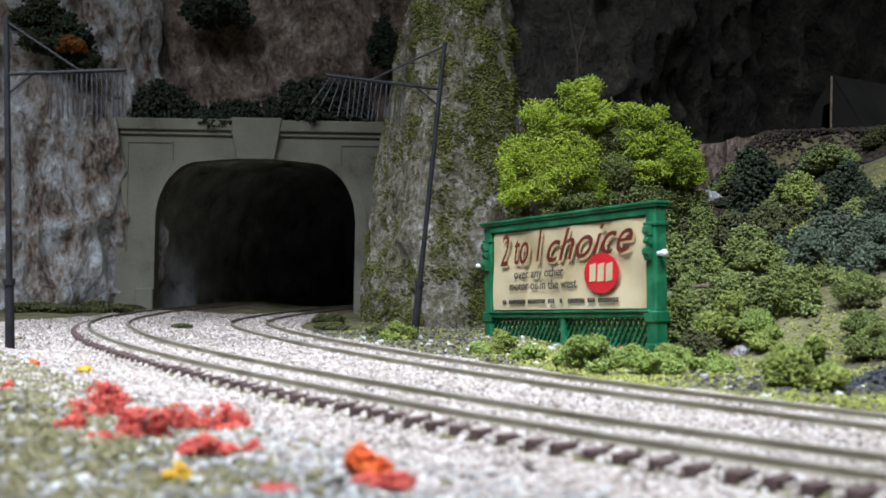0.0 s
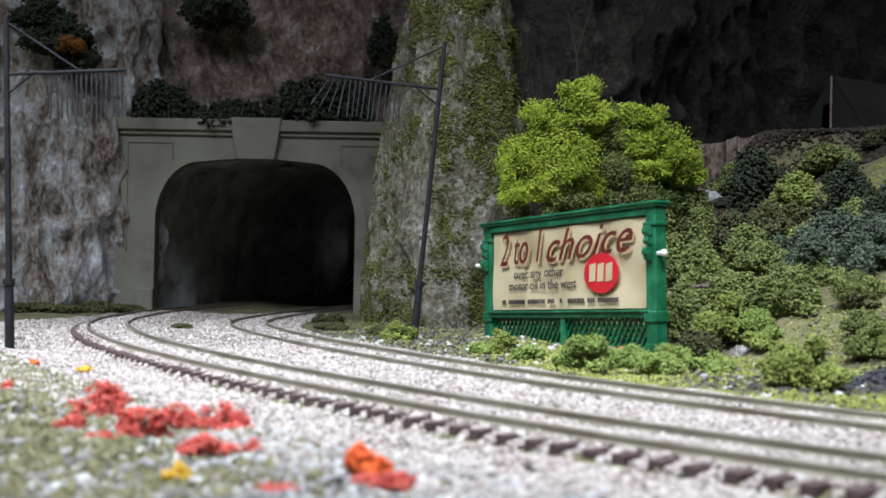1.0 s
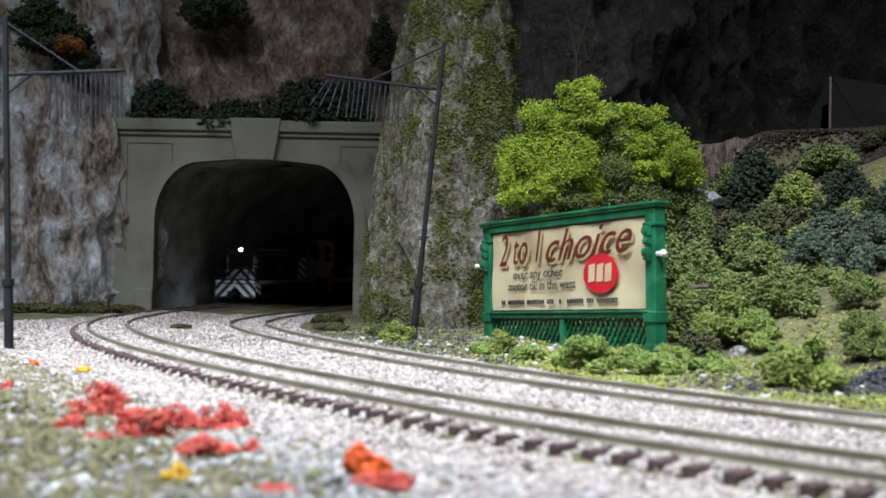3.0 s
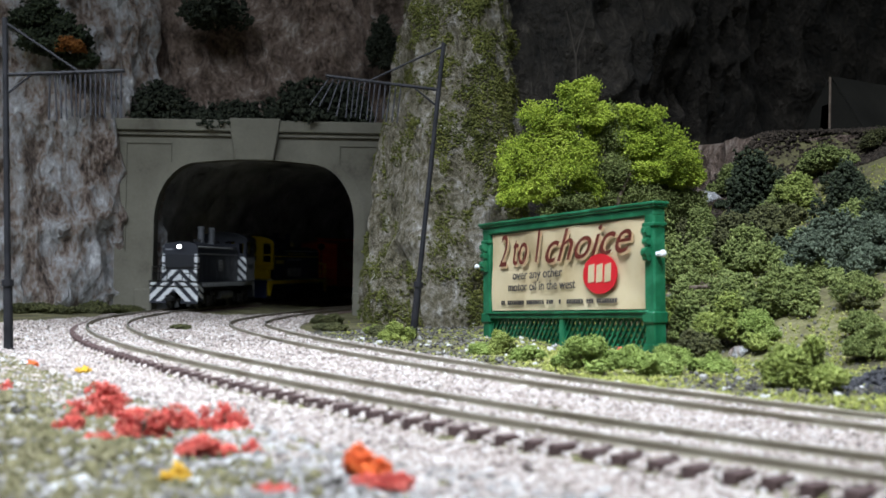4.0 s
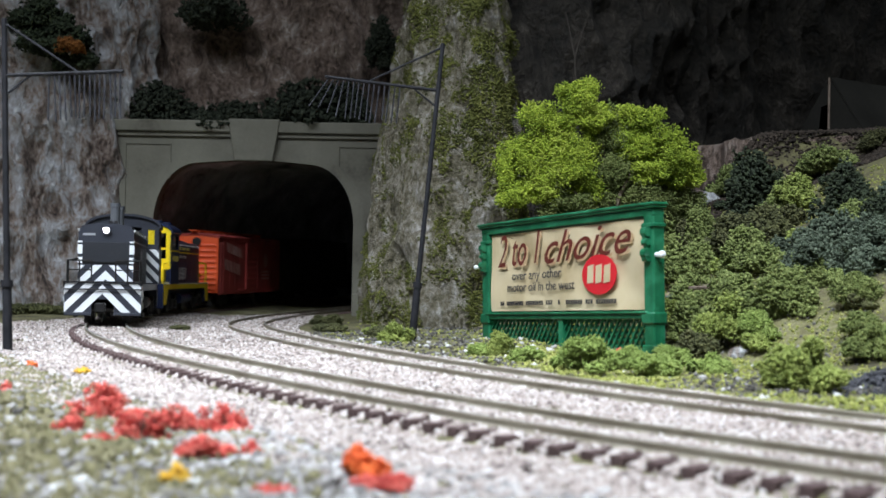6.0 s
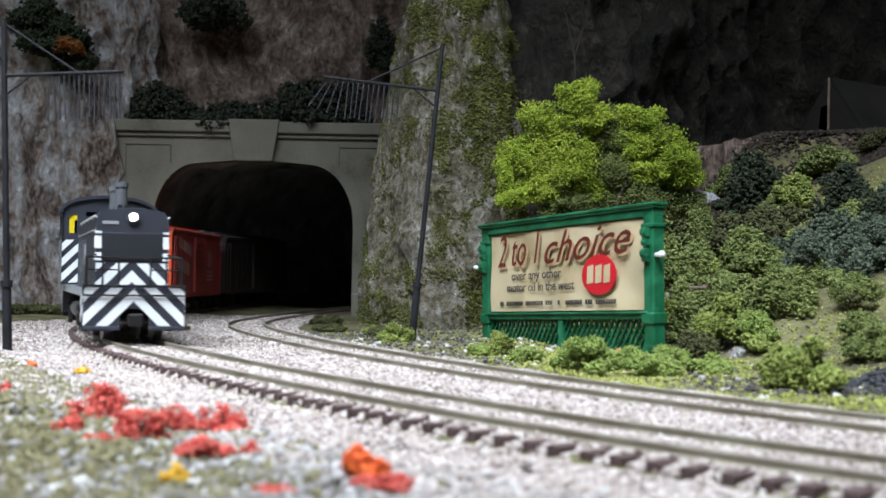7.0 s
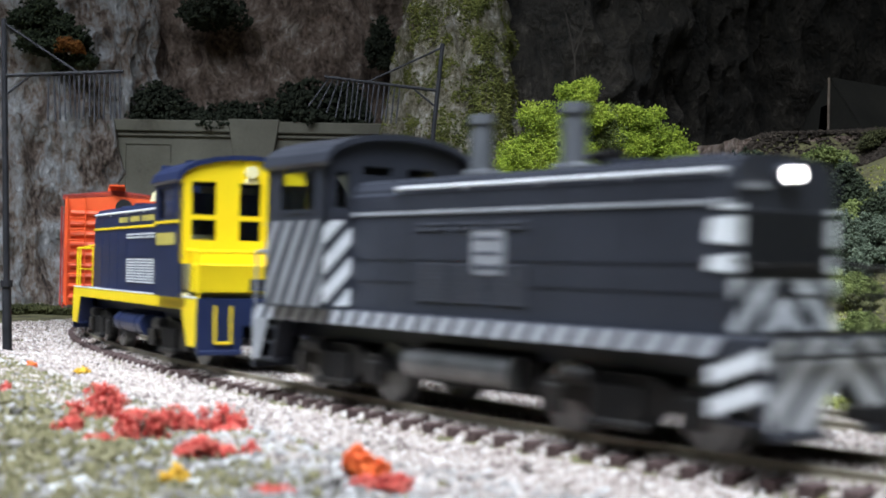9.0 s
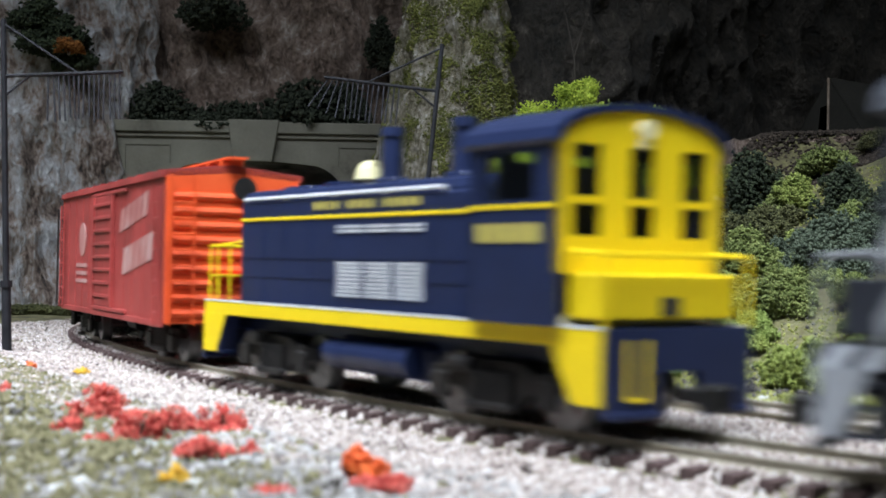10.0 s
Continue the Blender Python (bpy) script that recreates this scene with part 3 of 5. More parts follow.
    for s in (-1, 1):
        ys = sorted((s * 11.7, s * 12.0))
        for a in (-15.5, -4.6, 6.3):
            bm = B()
            for k in range(9):
                box(bm, a, a + 9.3, *ys, 19.8 + k * 0.8, 20.2 + k * 0.8)
            add("louvre", bm, lm if not striped else M_LOUVRE, hood)
            bm = B()
            for k in range(2):
                box(bm, a, a + 9.3, *ys, 32.7 + k * 0.9, 33.1 + k * 0.9)
            add("louvre", bm, lm if not striped else M_LOUVRE, hood)
        bm = B()
        box(bm, -38, 59, *ys, 35.6, 36.3, 0.1)
        add("hood_stripe", bm, M_GREYPAINT if striped else trim, hood)
        bm = B()
        rod(bm, (-22, s * 11.9, 40.6), (57.5, s * 11.9, 40.6), 0.35, 6)
        for x in (-22, -2, 18, 38, 57):
            rod(bm, (x, s * 11.5, 39.8), (x, s * 11.9, 40.6), 0.25, 5)
        add("hood_handrail", bm, M_WHITE, hood)
        # unreadable lettering and emblem as plain bars
        bm = B()
        if striped:
            box(bm, 1.0, 9.6, *ys, 24.6, 32.4)
            em = add("emblem", bm, M_GREYPAINT, hood, "pale square emblem")
            for z in (25.8, 28.2, 30.7):
                add("emblem_bar", box(B(), 1.8, 8.8, s * 11.85 - 0.2, s * 11.85 + 0.2, z, z + 0.6), M_LOUVRE, em)
        else:
            for k in range(15):
                if k not in (5, 10):
                    box(bm, -14 + k * 2.7, -12.5 + k * 2.7, *ys, 37.5, 39.1)
            add("lettering", bm, M_DULLYELLOW, hood, "yellow lettering reduced to bars")
    bm = B()
    box(bm, 59.0, 59.35, -9.8, 9.8, 26.6, 35.2, 0.1)
    for k in range(10):
        box(bm, 59.2, 59.5, -9.4, 9.4, 27.0 + k * 0.82, 27.35 + k * 0.82)
    add("radiator_grille", bm, M_GRILLE, hood)
    bm = B()
    rod(bm, (-9.8 + 69, -9.6, 26.2), (59.2, 9.6, 26.2), 0.3, 6)
    add("grab_rail", bm, M_UNDER, hood)
    if striped:
        for s in (-1, 1):
            for z0, z1 in ((34.9, 35.6), (30.0, 34.0), (26.0, 28.6)):
                bm = B()
                y0, y1 = sorted((s * 9.9, s * 11.75))
                box(bm, 59.0, 59.3, y0, y1, z0, z1, 0.05)
                y0, y1 = sorted((s * 11.7, s * 11.95))
                prism(bm, [(54.5, z0 + 0.4), (59, z0), (59, z1), (55.2, z1 - 0.3)], "y", y0, y1)
                add("corner_block", bm, M_WHITE, hood, "white corner block")
        a = bands(59.0, -11.7, 0, 17.6, 25.2, 7.4, 3.8, 1.0, 1.5)
        b = bands(59.0, 0, 11.7, 17.6, 25.2, 7.4, 3.8, -1.0, 1.5 + 11.7 % 7.4)
        add("chevron_stripes", merged(a, b), M_WHITE, hood, "white chevron stripes")
        for z in (17.9, 14.8):
            add("front_rail", rod(B(), (70.5, -16.2, z), (70.5, 16.2, z), 0.32, 6), M_UNDER)
        for y in (-16.0, 16.0):
            add("front_rail_bracket", rod(B(), (69.2, y, 14.6), (70.6, y, 18.0), 0.3, 6), M_UNDER)
        bm = B()
        box(bm, 59, 59.3, -9.8, -4.6, 38.0, 39.0)
        add("number_board", bm, M_GREYPAINT, hood)
    # headlamp on the hood
    bm = B()
    rod(bm, (56, 0, 40.4), (60.2, 0, 40.4), 2.0, 14)
    lamp = add("headlamp_housing", bm, body, hood)
    bm = B()
    rod(bm, (60.1, 0, 40.4), (60.6, 0, 40.4), 1.2, 16)
    add("headlamp_lens", bm, M_LAMP if striped else M_CREAM, hood, "lit headlamp" if striped else "unlit headlamp")
    for x in (-11.5, 14.0):
        bm = B()
        box(bm, x - 3.4, x + 3.4, -2.4, 2.4, 42.6, 44.4, 0.5)
        rod(bm, (x, 0, 43), (x, 0, 54.4), 2.3, 14, 2.1)
        rod(bm, (x, 0, 53.0), (x, 0, 54.8), 2.5, 14, 2.4)
        add("exhaust_pipe", bm, M_STACK if striped else body, hood)
    bm = B()
    if striped:
        for k in (-1.2, 1.2):
            rod(bm, (19, k, 45.2), (24, k, 45.2), 0.5, 8, 1.1)
        rod(bm, (20, 0, 42.5), (20, 0, 45), 0.7, 8)
        add("horn", bm, M_UNDER, hood)
    else:
        rod(bm, (22.7, 0, 43), (22.7, 0, 44.6), 1.0, 8)
        rod(bm, (22.7, 0, 44.4), (22.7, 0, 46.8), 3.2, 14, 2.6)
        rod(bm, (22.7, 0, 46.8), (22.7, 0, 48.4), 2.6, 14, 0.8)
        rod(bm, (20.0, 0, 47.6), (25.4, 0, 47.6), 0.7, 8)
        add("bell", bm, M_CREAM, hood, "cream bell on the hood")
    bm = B()
    for k in range(6):
        rod(bm, (30 + k * 0.01, 0, 42.2), (30 + k * 0.01, 0, 43.9 - k * 0.1), 6 - k * 0.9, 20)
    box(bm, 40, 52, -5, 5, 42, 43.7, 0.4)
    add("roof_fan", bm, body, hood)
    # cab, hollow, with windows
    X0, X1, W, Z0, ZE = -60.6, -38.0, 18.0, 17.2, 45.2
    bm = box(B(), X0 + 1, X1 - 1, -W + 1, W - 1, 17.3, 18.3)
    box(bm, -57, -52, -12, -7, 18.3, 30, 0.8)
    box(bm, -46, -40, 4, 12, 18.3, 33, 0.8)
    cab = add("cab", bm, M_CREAM if not striped else M_UNDER)
    for s in (-1, 1):
        ys = sorted((s * (W - 0.8), s * W))
        bm = pierced(B(), "y", *ys, X0, X1, Z0, ZE, [(-55.0, -41.8, 37.0, 44.6)])
        add("side_wall", bm, body, cab)
        bm = B()
        for q in ((-55.6, -55.0, 36.4, 45.0), (-41.8, -41.2, 36.4, 45.0), (-55.6, -41.2, 36.2, 37.0)):
            box(bm, q[0], q[1], ys[0] - 0.15, ys[1] + 0.15, q[2], q[3])
        add("window_frame", bm, body, cab)
        bm = box(B(), -55, -41.8, s * (W - 0.5) - 0.1, s * (W - 0.5) + 0.1, 37, 44.6)
        g = add("pane", bm, M_GLASS, cab)
        g.visible_shadow = False
        bm = B()
        yb = sorted((s * W, s * (W + 0.2)))
        if striped:
            x = X0 - 12
            while x < X1:
                q = [(x, 17.6), (x + 2.6, 17.6), (x + 2.6 + 10, 34.8), (x + 10, 34.8)]
                prism(bm, q, "y", *yb)
                x += 5.0
            for co, no in (((X0, 0, 0), (-1, 0, 0)), ((X1, 0, 0), (1, 0, 0))):
                bmesh.ops.bisect_plane(bm, geom=bm.verts[:] + bm.edges[:] + bm.faces[:], plane_co=co, plane_no=no, clear_outer=True)
            # greyer than the front stripes: the side's shade is put into the paint
            add("cab_stripes", bm, M_GREYPAINT, cab, "diagonal stripes greyed for the shaded cab side")
            for k in range(4):
                add("number_bar", box(B(), -56 + k * 3.6, -53.3 + k * 3.6, yb[0] + 0.2, yb[1] + 0.2, 26.5, 29.5), body, cab)
        else:
            bm.free()
            for k in range(5):
                add("number_bar", box(B(), -56.5 + k * 3.4, -53.8 + k * 3.4, *yb, 30.2, 33.2), M_DULLYELLOW, cab, "dull yellow number bar")
            bm = box(B(), X0, X1, *yb, 35.6, 36.3)
            add("hood_stripe", bm, trim, cab)
    # end walls
    holes = []
    for a, b in ((-15.0, -8.8), (-2.8, 2.8), (8.8, 15.0)):
        holes += [(a, b, 37.6, 45.8), (a, b, 31.4, 36.4)]
    bm = pierced(B(), "x", X0, X0 + 0.9, -W, W, 25.5, 46.2, holes)
    arc = [(-W, 46.2)] + [(math.cos(math.pi - i * math.pi / 12) * W, 46.2 + math.sin(i * math.pi / 12) ** 0.9 * 6.0) for i in range(1, 12)] + [(W, 46.2)]
    prism(bm, arc, "x", X0, X0 + 0.9)
    ew = add("end_wall", bm, end, cab)
    bm = B()
    for a, b in ((-15.0, -8.8), (-2.8, 2.8), (8.8, 15.0)):
        box(bm, X0 + 0.3, X0 + 0.5, a, b, 31.4, 45.8)
    g = add("pane", bm, M_GLASS, cab)
    g.visible_shadow = False
    bm = box(B(), X0 - 6.5, X0 + 1, -15, 15, 18.4, 25.6, 0.4)
    add("battery_box", bm, end, cab)
    bm = box(B(), X0 - 6.75, X0 - 6.4, -2, 2, 19.0, 22.0, 0.1)
    add("box_vent", bm, M_GRILLE, cab)
    bm = B()
    rod(bm, (X0 - 8.4, -15.6, 28.5), (X0 - 8.4, 15.6, 28.5), 0.35, 6)
    for y in (-15.6, 15.6):
        rod(bm, (X0 - 8.4, y, 17), (X0 - 8.4, y, 28.5), 0.35, 6)
        rod(bm, (X0 - 8.4, y, 28.5), (X0 + 0.4, y, 29.0), 0.35, 6)
    add("end_handrail", bm, trim if not striped else M_GREYPAINT, t)
    bm = B()
    rod(bm, (X0 - 1.4, 0, 48.6), (X0 + 0.2, 0, 48.6), 1.6, 12)
    box(bm, X0 - 0.8, X0, -1.6, 1.6, 45.6, 47.0, 0.2)
    add("cab_lamp", bm, M_CREAM if not striped else M_UNDER, cab)
    # the cab's front wall beside and over the hood
    fh = [(-15.5, -12.4, 37.4, 44.6), (12.4, 15.5, 37.4, 44.6), (-9.0, -2.0, 44.2, 46.0), (2.0, 9.0, 44.2, 46.0)]
    bm = pierced(B(), "x", X1 - 0.9, X1, -W, W, 17.2, 46.2, fh)
    prism(bm, arc, "x", X1 - 0.9, X1)
    fw = add("front_wall", bm, body, cab)
    if striped:
        a = bands(X1, -W, -11.8, 17.8, 34.8, 6.0, 3.2, 1.0, 0.5)
        b = bands(X1, 11.8, W, 17.8, 34.8, 6.0, 3.2, -1.0, 0.5)
        add("front_stripes", a, M_WHITE, cab, "white diagonal stripes")
        add("front_stripes", b, M_WHITE, cab, "white diagonal stripes")
    # arched roof
    bm = B()
    top = [(math.cos(math.pi - i * math.pi / 12) * (W + 0.9), 46.2 + math.sin(i * math.pi / 12) ** 0.9 * 6.6) for i in range(13)]
    low = [(math.cos(math.pi - i * math.pi / 12) * (W + 0.1), 45.4 + math.sin(i * math.pi / 12) ** 0.9 * 6.2) for i in range(13)]
    prism(bm, top + low[::-1], "x", X0 - 0.8, X1 + 1.4)
    add("roof", bm, roof, cab)
    # underbody
    bm = B()
    box(bm, -17, 17, -11, 11, 4.6, 12, 1.6)
    add("fuel_tank", bm, body if not striped else M_UNDER)
    for s in (-1, 1):
        bm = B()
        rod(bm, (-15, s * 12.6, 8.4), (15, s * 12.6, 8.4), 2.9, 16)
        for x in (-9, 9):
            rod(bm, (x - 0.4, s * 12.6, 8.4), (x + 0.4, s * 12.6, 8.4), 3.1, 16)
        add("air_tank", bm, body if not striped else M_STEEL)
    # hood-end platform rails
    for s in (-1, 1):
        zt = 27 if striped else 30
        rods = [((x, s * 15, 9), (x, s * 15, zt)) for x in (68.6, 64.5)] + [((68.6, s * y, 17), (68.6, s * y, zt)) for y in (5, 10)]
        for a, b in rods:
            add("rail_post", rod(B(), a, b, 0.32, 6), trim if not striped else M_UNDER)
        bm = B()
        rod(bm, (68.6, s * 5, zt), (68.6, s * 15, zt), 0.32, 6)
        rod(bm, (68.6, s * 15, zt), (64.5, s * 15, zt), 0.32, 6)
        rod(bm, (64.5, s * 15, zt), (59.2, s * 11.5, zt + 1), 0.3, 6)
        add("handrail", bm, trim if not striped else M_UNDER)
        add("lower_rail", rod(B(), (68.6, s * 15, 23), (68.6, s * 5, 23), 0.25, 6), trim if not striped else M_UNDER)
    for u in (-38.5, 38.5):
        bogie(t, u, 28, 5.6)
    return t


black = switcher(M_LOCOBLACK, M_WHITE, M_LOCOBLACK, M_LOCOBLACK, "dark charcoal model diesel switcher with white warning stripes", False, True)
blue = switcher(M_LOCOBLUE, M_YELLOW, M_YELLOW, M_LOCOBLUE, "deep blue model diesel switcher with bright yellow cab end", True, False)


def boxcar(label, side, end):
    t = thing("boxcar", Matrix.Identity(4), label, "boxcar", "boxcars of the train")
    L, W = 71.5, 17.6
    bm = B()
    box(bm, -L, L, -W, W, 10.5, 47.5, 0.3)
    box(bm, -L + 8, L - 8, -4, 4, 7.5, 10.6, 0.3)
    body = part("body", bm, side, t)
    for s in (-1, 1):
        for x in (-60, -48, -36, -25, 25, 36, 48, 60):
            part("seam", box(B(), x, x + 0.3, min(s * W, s * (W + 0.15)), max(s * W, s * (W + 0.15)), 11, 46.5), side, body)
    for s in (-1, 1):
        ys = sorted((s * W, s * (W + 0.9)))
        bm = box(B(), -13.5, 13.5, *ys, 12.5, 45.5, 0.2)
        yo = sorted((s * (W + 0.8), s * (W + 1.4)))
        door = part("sliding_door", bm, side, t)
        for k in range(8):
            part("rib", box(B(), -12.5, 12.5, *yo, 15 + k * 3.9, 16.1 + k * 3.9, 0.2), side, door)
        for x in (-13.6, 12.6):
            part("door_edge", box(B(), x, x + 1, *yo, 12.5, 45.5, 0.1), side, door)
        bm = B()
        box(bm, -16, 30, *ys, 11.2, 12.4, 0.2)
        box(bm, -16, 30, *ys, 45.6, 46.6, 0.2)
        box(bm, -L, L, min(s * W, s * (W + 0.5)), max(s * W, s * (W + 0.5)), 9.4, 11.0, 0.1)
        part("door_track", bm, side, t)
        bm = B()
        yl = sorted((s * W, s * (W + 0.22)))
        for x, z, w, h in ((20, 36, 34, 6.5), (24, 24, 36, 7.5)):
            for i in range(5):
                q = x + i * w / 5
                prism(bm, [(q, z - 2 + i * 0.9), (q + w / 5 - 1.2, z - 1.1 + i * 0.9), (q + w / 5 + 0.6, z + h + i * 0.9 - 1.1), (q + 1.8, z + h - 2 + i * 0.9)], "y", *yl)
        part("side_lettering", bm, M_FADED if side is M_BOXRED else M_DARKCAR, body, "faded white lettering reduced to bars")
        bm = rod(B(), (-36, yl[0], 33), (-36, yl[1], 33), 5.5, 18)
        for z in (19, 21.5, 24):
            box(bm, -46, -28, *yl, z, z + 1.2)
        part("emblem", bm, M_FADED if side is M_BOXRED else M_DARKCAR, body, "faded round emblem")
        for x, n in ((L - 3.5, 8), (-L + 3.5, 8)):
            bm = B()
            yr = s * (W + 1.1)
            for k in range(n):
                rod(bm, (x - 2.6, yr, 13 + k * 4), (x + 2.6, yr, 13 + k * 4), 0.28, 5)
            for d in (-2.6, 2.6):
                rod(bm, (x + d, yr, 10), (x + d, yr, 45), 0.3, 5)
            part("ladder", bm, side, t)
    for e in (-1, 1):
        bm = box(B(), min(e * L, e * (L + 0.8)), max(e * L, e * (L + 0.8)), -W, W, 10.3, 47.6, 0.2)
        prism(bm, [(-W - 0.1, 47.4), (-W - 0.1, 48.6), (0, 50.6), (W + 0.1, 48.6), (W + 0.1, 47.4)], "x", e * (L - 0.6), e * (L + 0.8))
        ew = part("corrugated_end", bm, end, t, "orange-red corrugated end" if side is M_BOXRED else "dark corrugated end")
        for s in (-1, 1):
            part("corner_post", box(B(), min(e * L, e * (L + 1.3)), max(e * L, e * (L + 1.3)), min(s * W, s * (W - 1.2)), max(s * W, s * (W - 1.2)), 10.3, 47.6, 0.2), end, ew)
        for k in range(9):
            z = 13.0 + k * 3.7
            part("corrugation", rod(B(), (e * (L + 0.6), -W + 2.0, z), (e * (L + 0.6), W - 2.0, z), 1.15, 8), end, ew)
        bm = B()
        xr = e * (L + 2.4)
        for k in range(8):
            rod(bm, (xr, -W + 1.0, 13 + k * 4), (xr, -W + 7.0, 13 + k * 4), 0.28, 5)
        for y in (-W + 1.0, -W + 7.0):
            rod(bm, (xr, y, 10), (xr, y, 48), 0.3, 5)
        box(bm, min(e * L, e * (L + 4)), max(e * L, e * (L + 4)), -6, 6, 22.6, 23.2)
        part("end_ladder", bm, end, ew)
        bm = rod(B(), (e * (L + 1.6), 2.5, 45), (e * (L + 2.6), 2.5, 45), 3.0, 14)
        rod(bm, (e * (L + 2.0), 2.5, 20), (e * (L + 2.0), 2.5, 45), 0.4, 6)
        part("brake_wheel", bm, M_UNDER, ew, "dark round brake wheel")
        coupler(t, e * L, e)
    bm = B()
    prism(bm, [(-W - 0.8, 47.4), (-W - 0.8, 49.0), (0, 51.0), (W + 0.8, 49.0), (W + 0.8, 47.4), (0, 49.0)], "x", -L - 0.8, L + 0.8)
    roof = part("roof", bm, side, t)
    for k in range(12):
        x = -L + 6 + k * 2 * (L - 6) / 11
        bm = B()
        prism(bm, [(-W - 0.6, 48.8), (0, 50.9), (W + 0.6, 48.8), (W + 0.6, 49.5), (0, 51.5), (-W - 0.6, 49.5)], "x", x - 0.4, x + 0.4)
        part("roof_rib", bm, side, roof)
    bm = B()
    for y in (-2.6, -0.8, 1.0):
        box(bm, -L - 4, L + 4, y, y + 1.6, 52.4, 53.0)
    for k in range(12):
        x = -L + 2 + k * 2 * (L - 2) / 11
        box(bm, x - 0.5, x + 0.5, -3, 3, 50.6, 52.5)
    part("running_board", bm, end if side is M_BOXRED else M_GREYPAINT, t)
    bm = B()
    rod(bm, (-14, -5, 7), (-4, -5, 7), 2.4, 12)
    box(bm, 4, 12, 3, 9, 5, 9, 0.5)
    rod(bm, (-30, 0, 6.5), (30, 0, 6.5), 0.4, 6)
    part("brake_gear", bm, M_UNDER, t)
    for u in (-50.0, 50.0):
        bogie(t, u, 19.5, 4.8, 12.2)
    return t


TRAIN = [(black, 0.0, 38.5), (blue, 169.4, 38.5),
         (boxcar("weathered red boxcar with orange-red corrugated ends", M_BOXRED, M_BOXORANGE), 332.0, 50.0),
         (boxcar("dark brown boxcar behind the red one", M_DARKCAR, M_DARKCAR), 492.0, 50.0)]


# ---- loose stones, foam foliage ----
def crumbs(C, R, rng, flat=1.0, leafy=False):
    """Points and faces of one small uneven eight-sided grain at every centre."""
    n = len(C)
    base = np.array([[1, 0, 0], [-1, 0, 0], [0, 1, 0], [0, -1, 0], [0, 0, 1], [0, 0, -1.0]])
    if leafy:
        base = np.array([[1.25, 0, -0.5], [-0.7, 1.1, -0.5], [-0.7, -1.1, -0.5], [0, 0, 1.2]])
    m = len(base)
    V = base[None] * (0.65 + 0.7 * rng.random((n, m, 1))) + rng.normal(0, 0.12, (n, m, 3))
    q = rng.normal(size=(n, 4))
    q /= np.linalg.norm(q, axis=1)[:, None]
    w, x, y, z = q.T
    M = np.stack([1 - 2 * (y * y + z * z), 2 * (x * y - z * w), 2 * (x * z + y * w), 2 * (x * y + z * w), 1 - 2 * (x * x + z * z), 2 * (y * z - x * w),
                  2 * (x * z - y * w), 2 * (y * z + x * w), 1 - 2 * (x * x + y * y)], 1).reshape(n, 3, 3)
    V = np.einsum("nij,nkj->nki", M, V) * np.asarray(R).reshape(-1, 1, 1)
    V[:, :, 2] *= flat
    V += C[:, None]
    f = np.array([[0, 2, 4], [2, 1, 4], [1, 3, 4], [3, 0, 4], [2, 0, 5], [1, 2, 5], [3, 1, 5], [0, 3, 5]])
    if leafy:
        f = np.array([[0, 1, 2], [0, 3, 1], [1, 3, 2], [2, 3, 0]])
    F = (np.arange(n)[:, None, None] * m + f[None]).reshape(-1, 3)
    return V.reshape(-1, 3), F


def foam_points(rng, n, rx, ry, rz, lumps=7, low=-0.35, fat=1.0, dome=True):
    """Grains over the skin of a ragged mound of many uneven lumps round the origin."""
    L = rng.normal(size=(lumps, 3))
    L /= np.linalg.norm(L, axis=1)[:, None]
    if dome:
        L[:, 2] = np.abs(L[:, 2]) * 1.1 - 0.35
    L *= rng.uniform(0.25, 0.95, (lumps, 1))
    lr = fat * rng.uniform(0.14, 0.46, lumps) * (1.15 - 0.45 * np.linalg.norm(L, axis=1))
    w = lr ** 2 / np.sum(lr ** 2)
    k = rng.choice(lumps, n, p=w)
    d = rng.normal(size=(n, 3))
    d /= np.linalg.norm(d, axis=1)[:, None]
    rough = 1 + 0.30 * np.sin(d[:, 0] * 7 + k) * np.sin(d[:, 1] * 6 + 2 * k) * np.sin(d[:, 2] * 8 + 3 * k) + rng.normal(0, 0.13, n)
    P = L[k] + d * (lr[k] * rough * (1 - 0.4 * rng.random(n) ** 2))[:, None]
    P = P[P[:, 2] > low]
    return P * (rx, ry, rz)


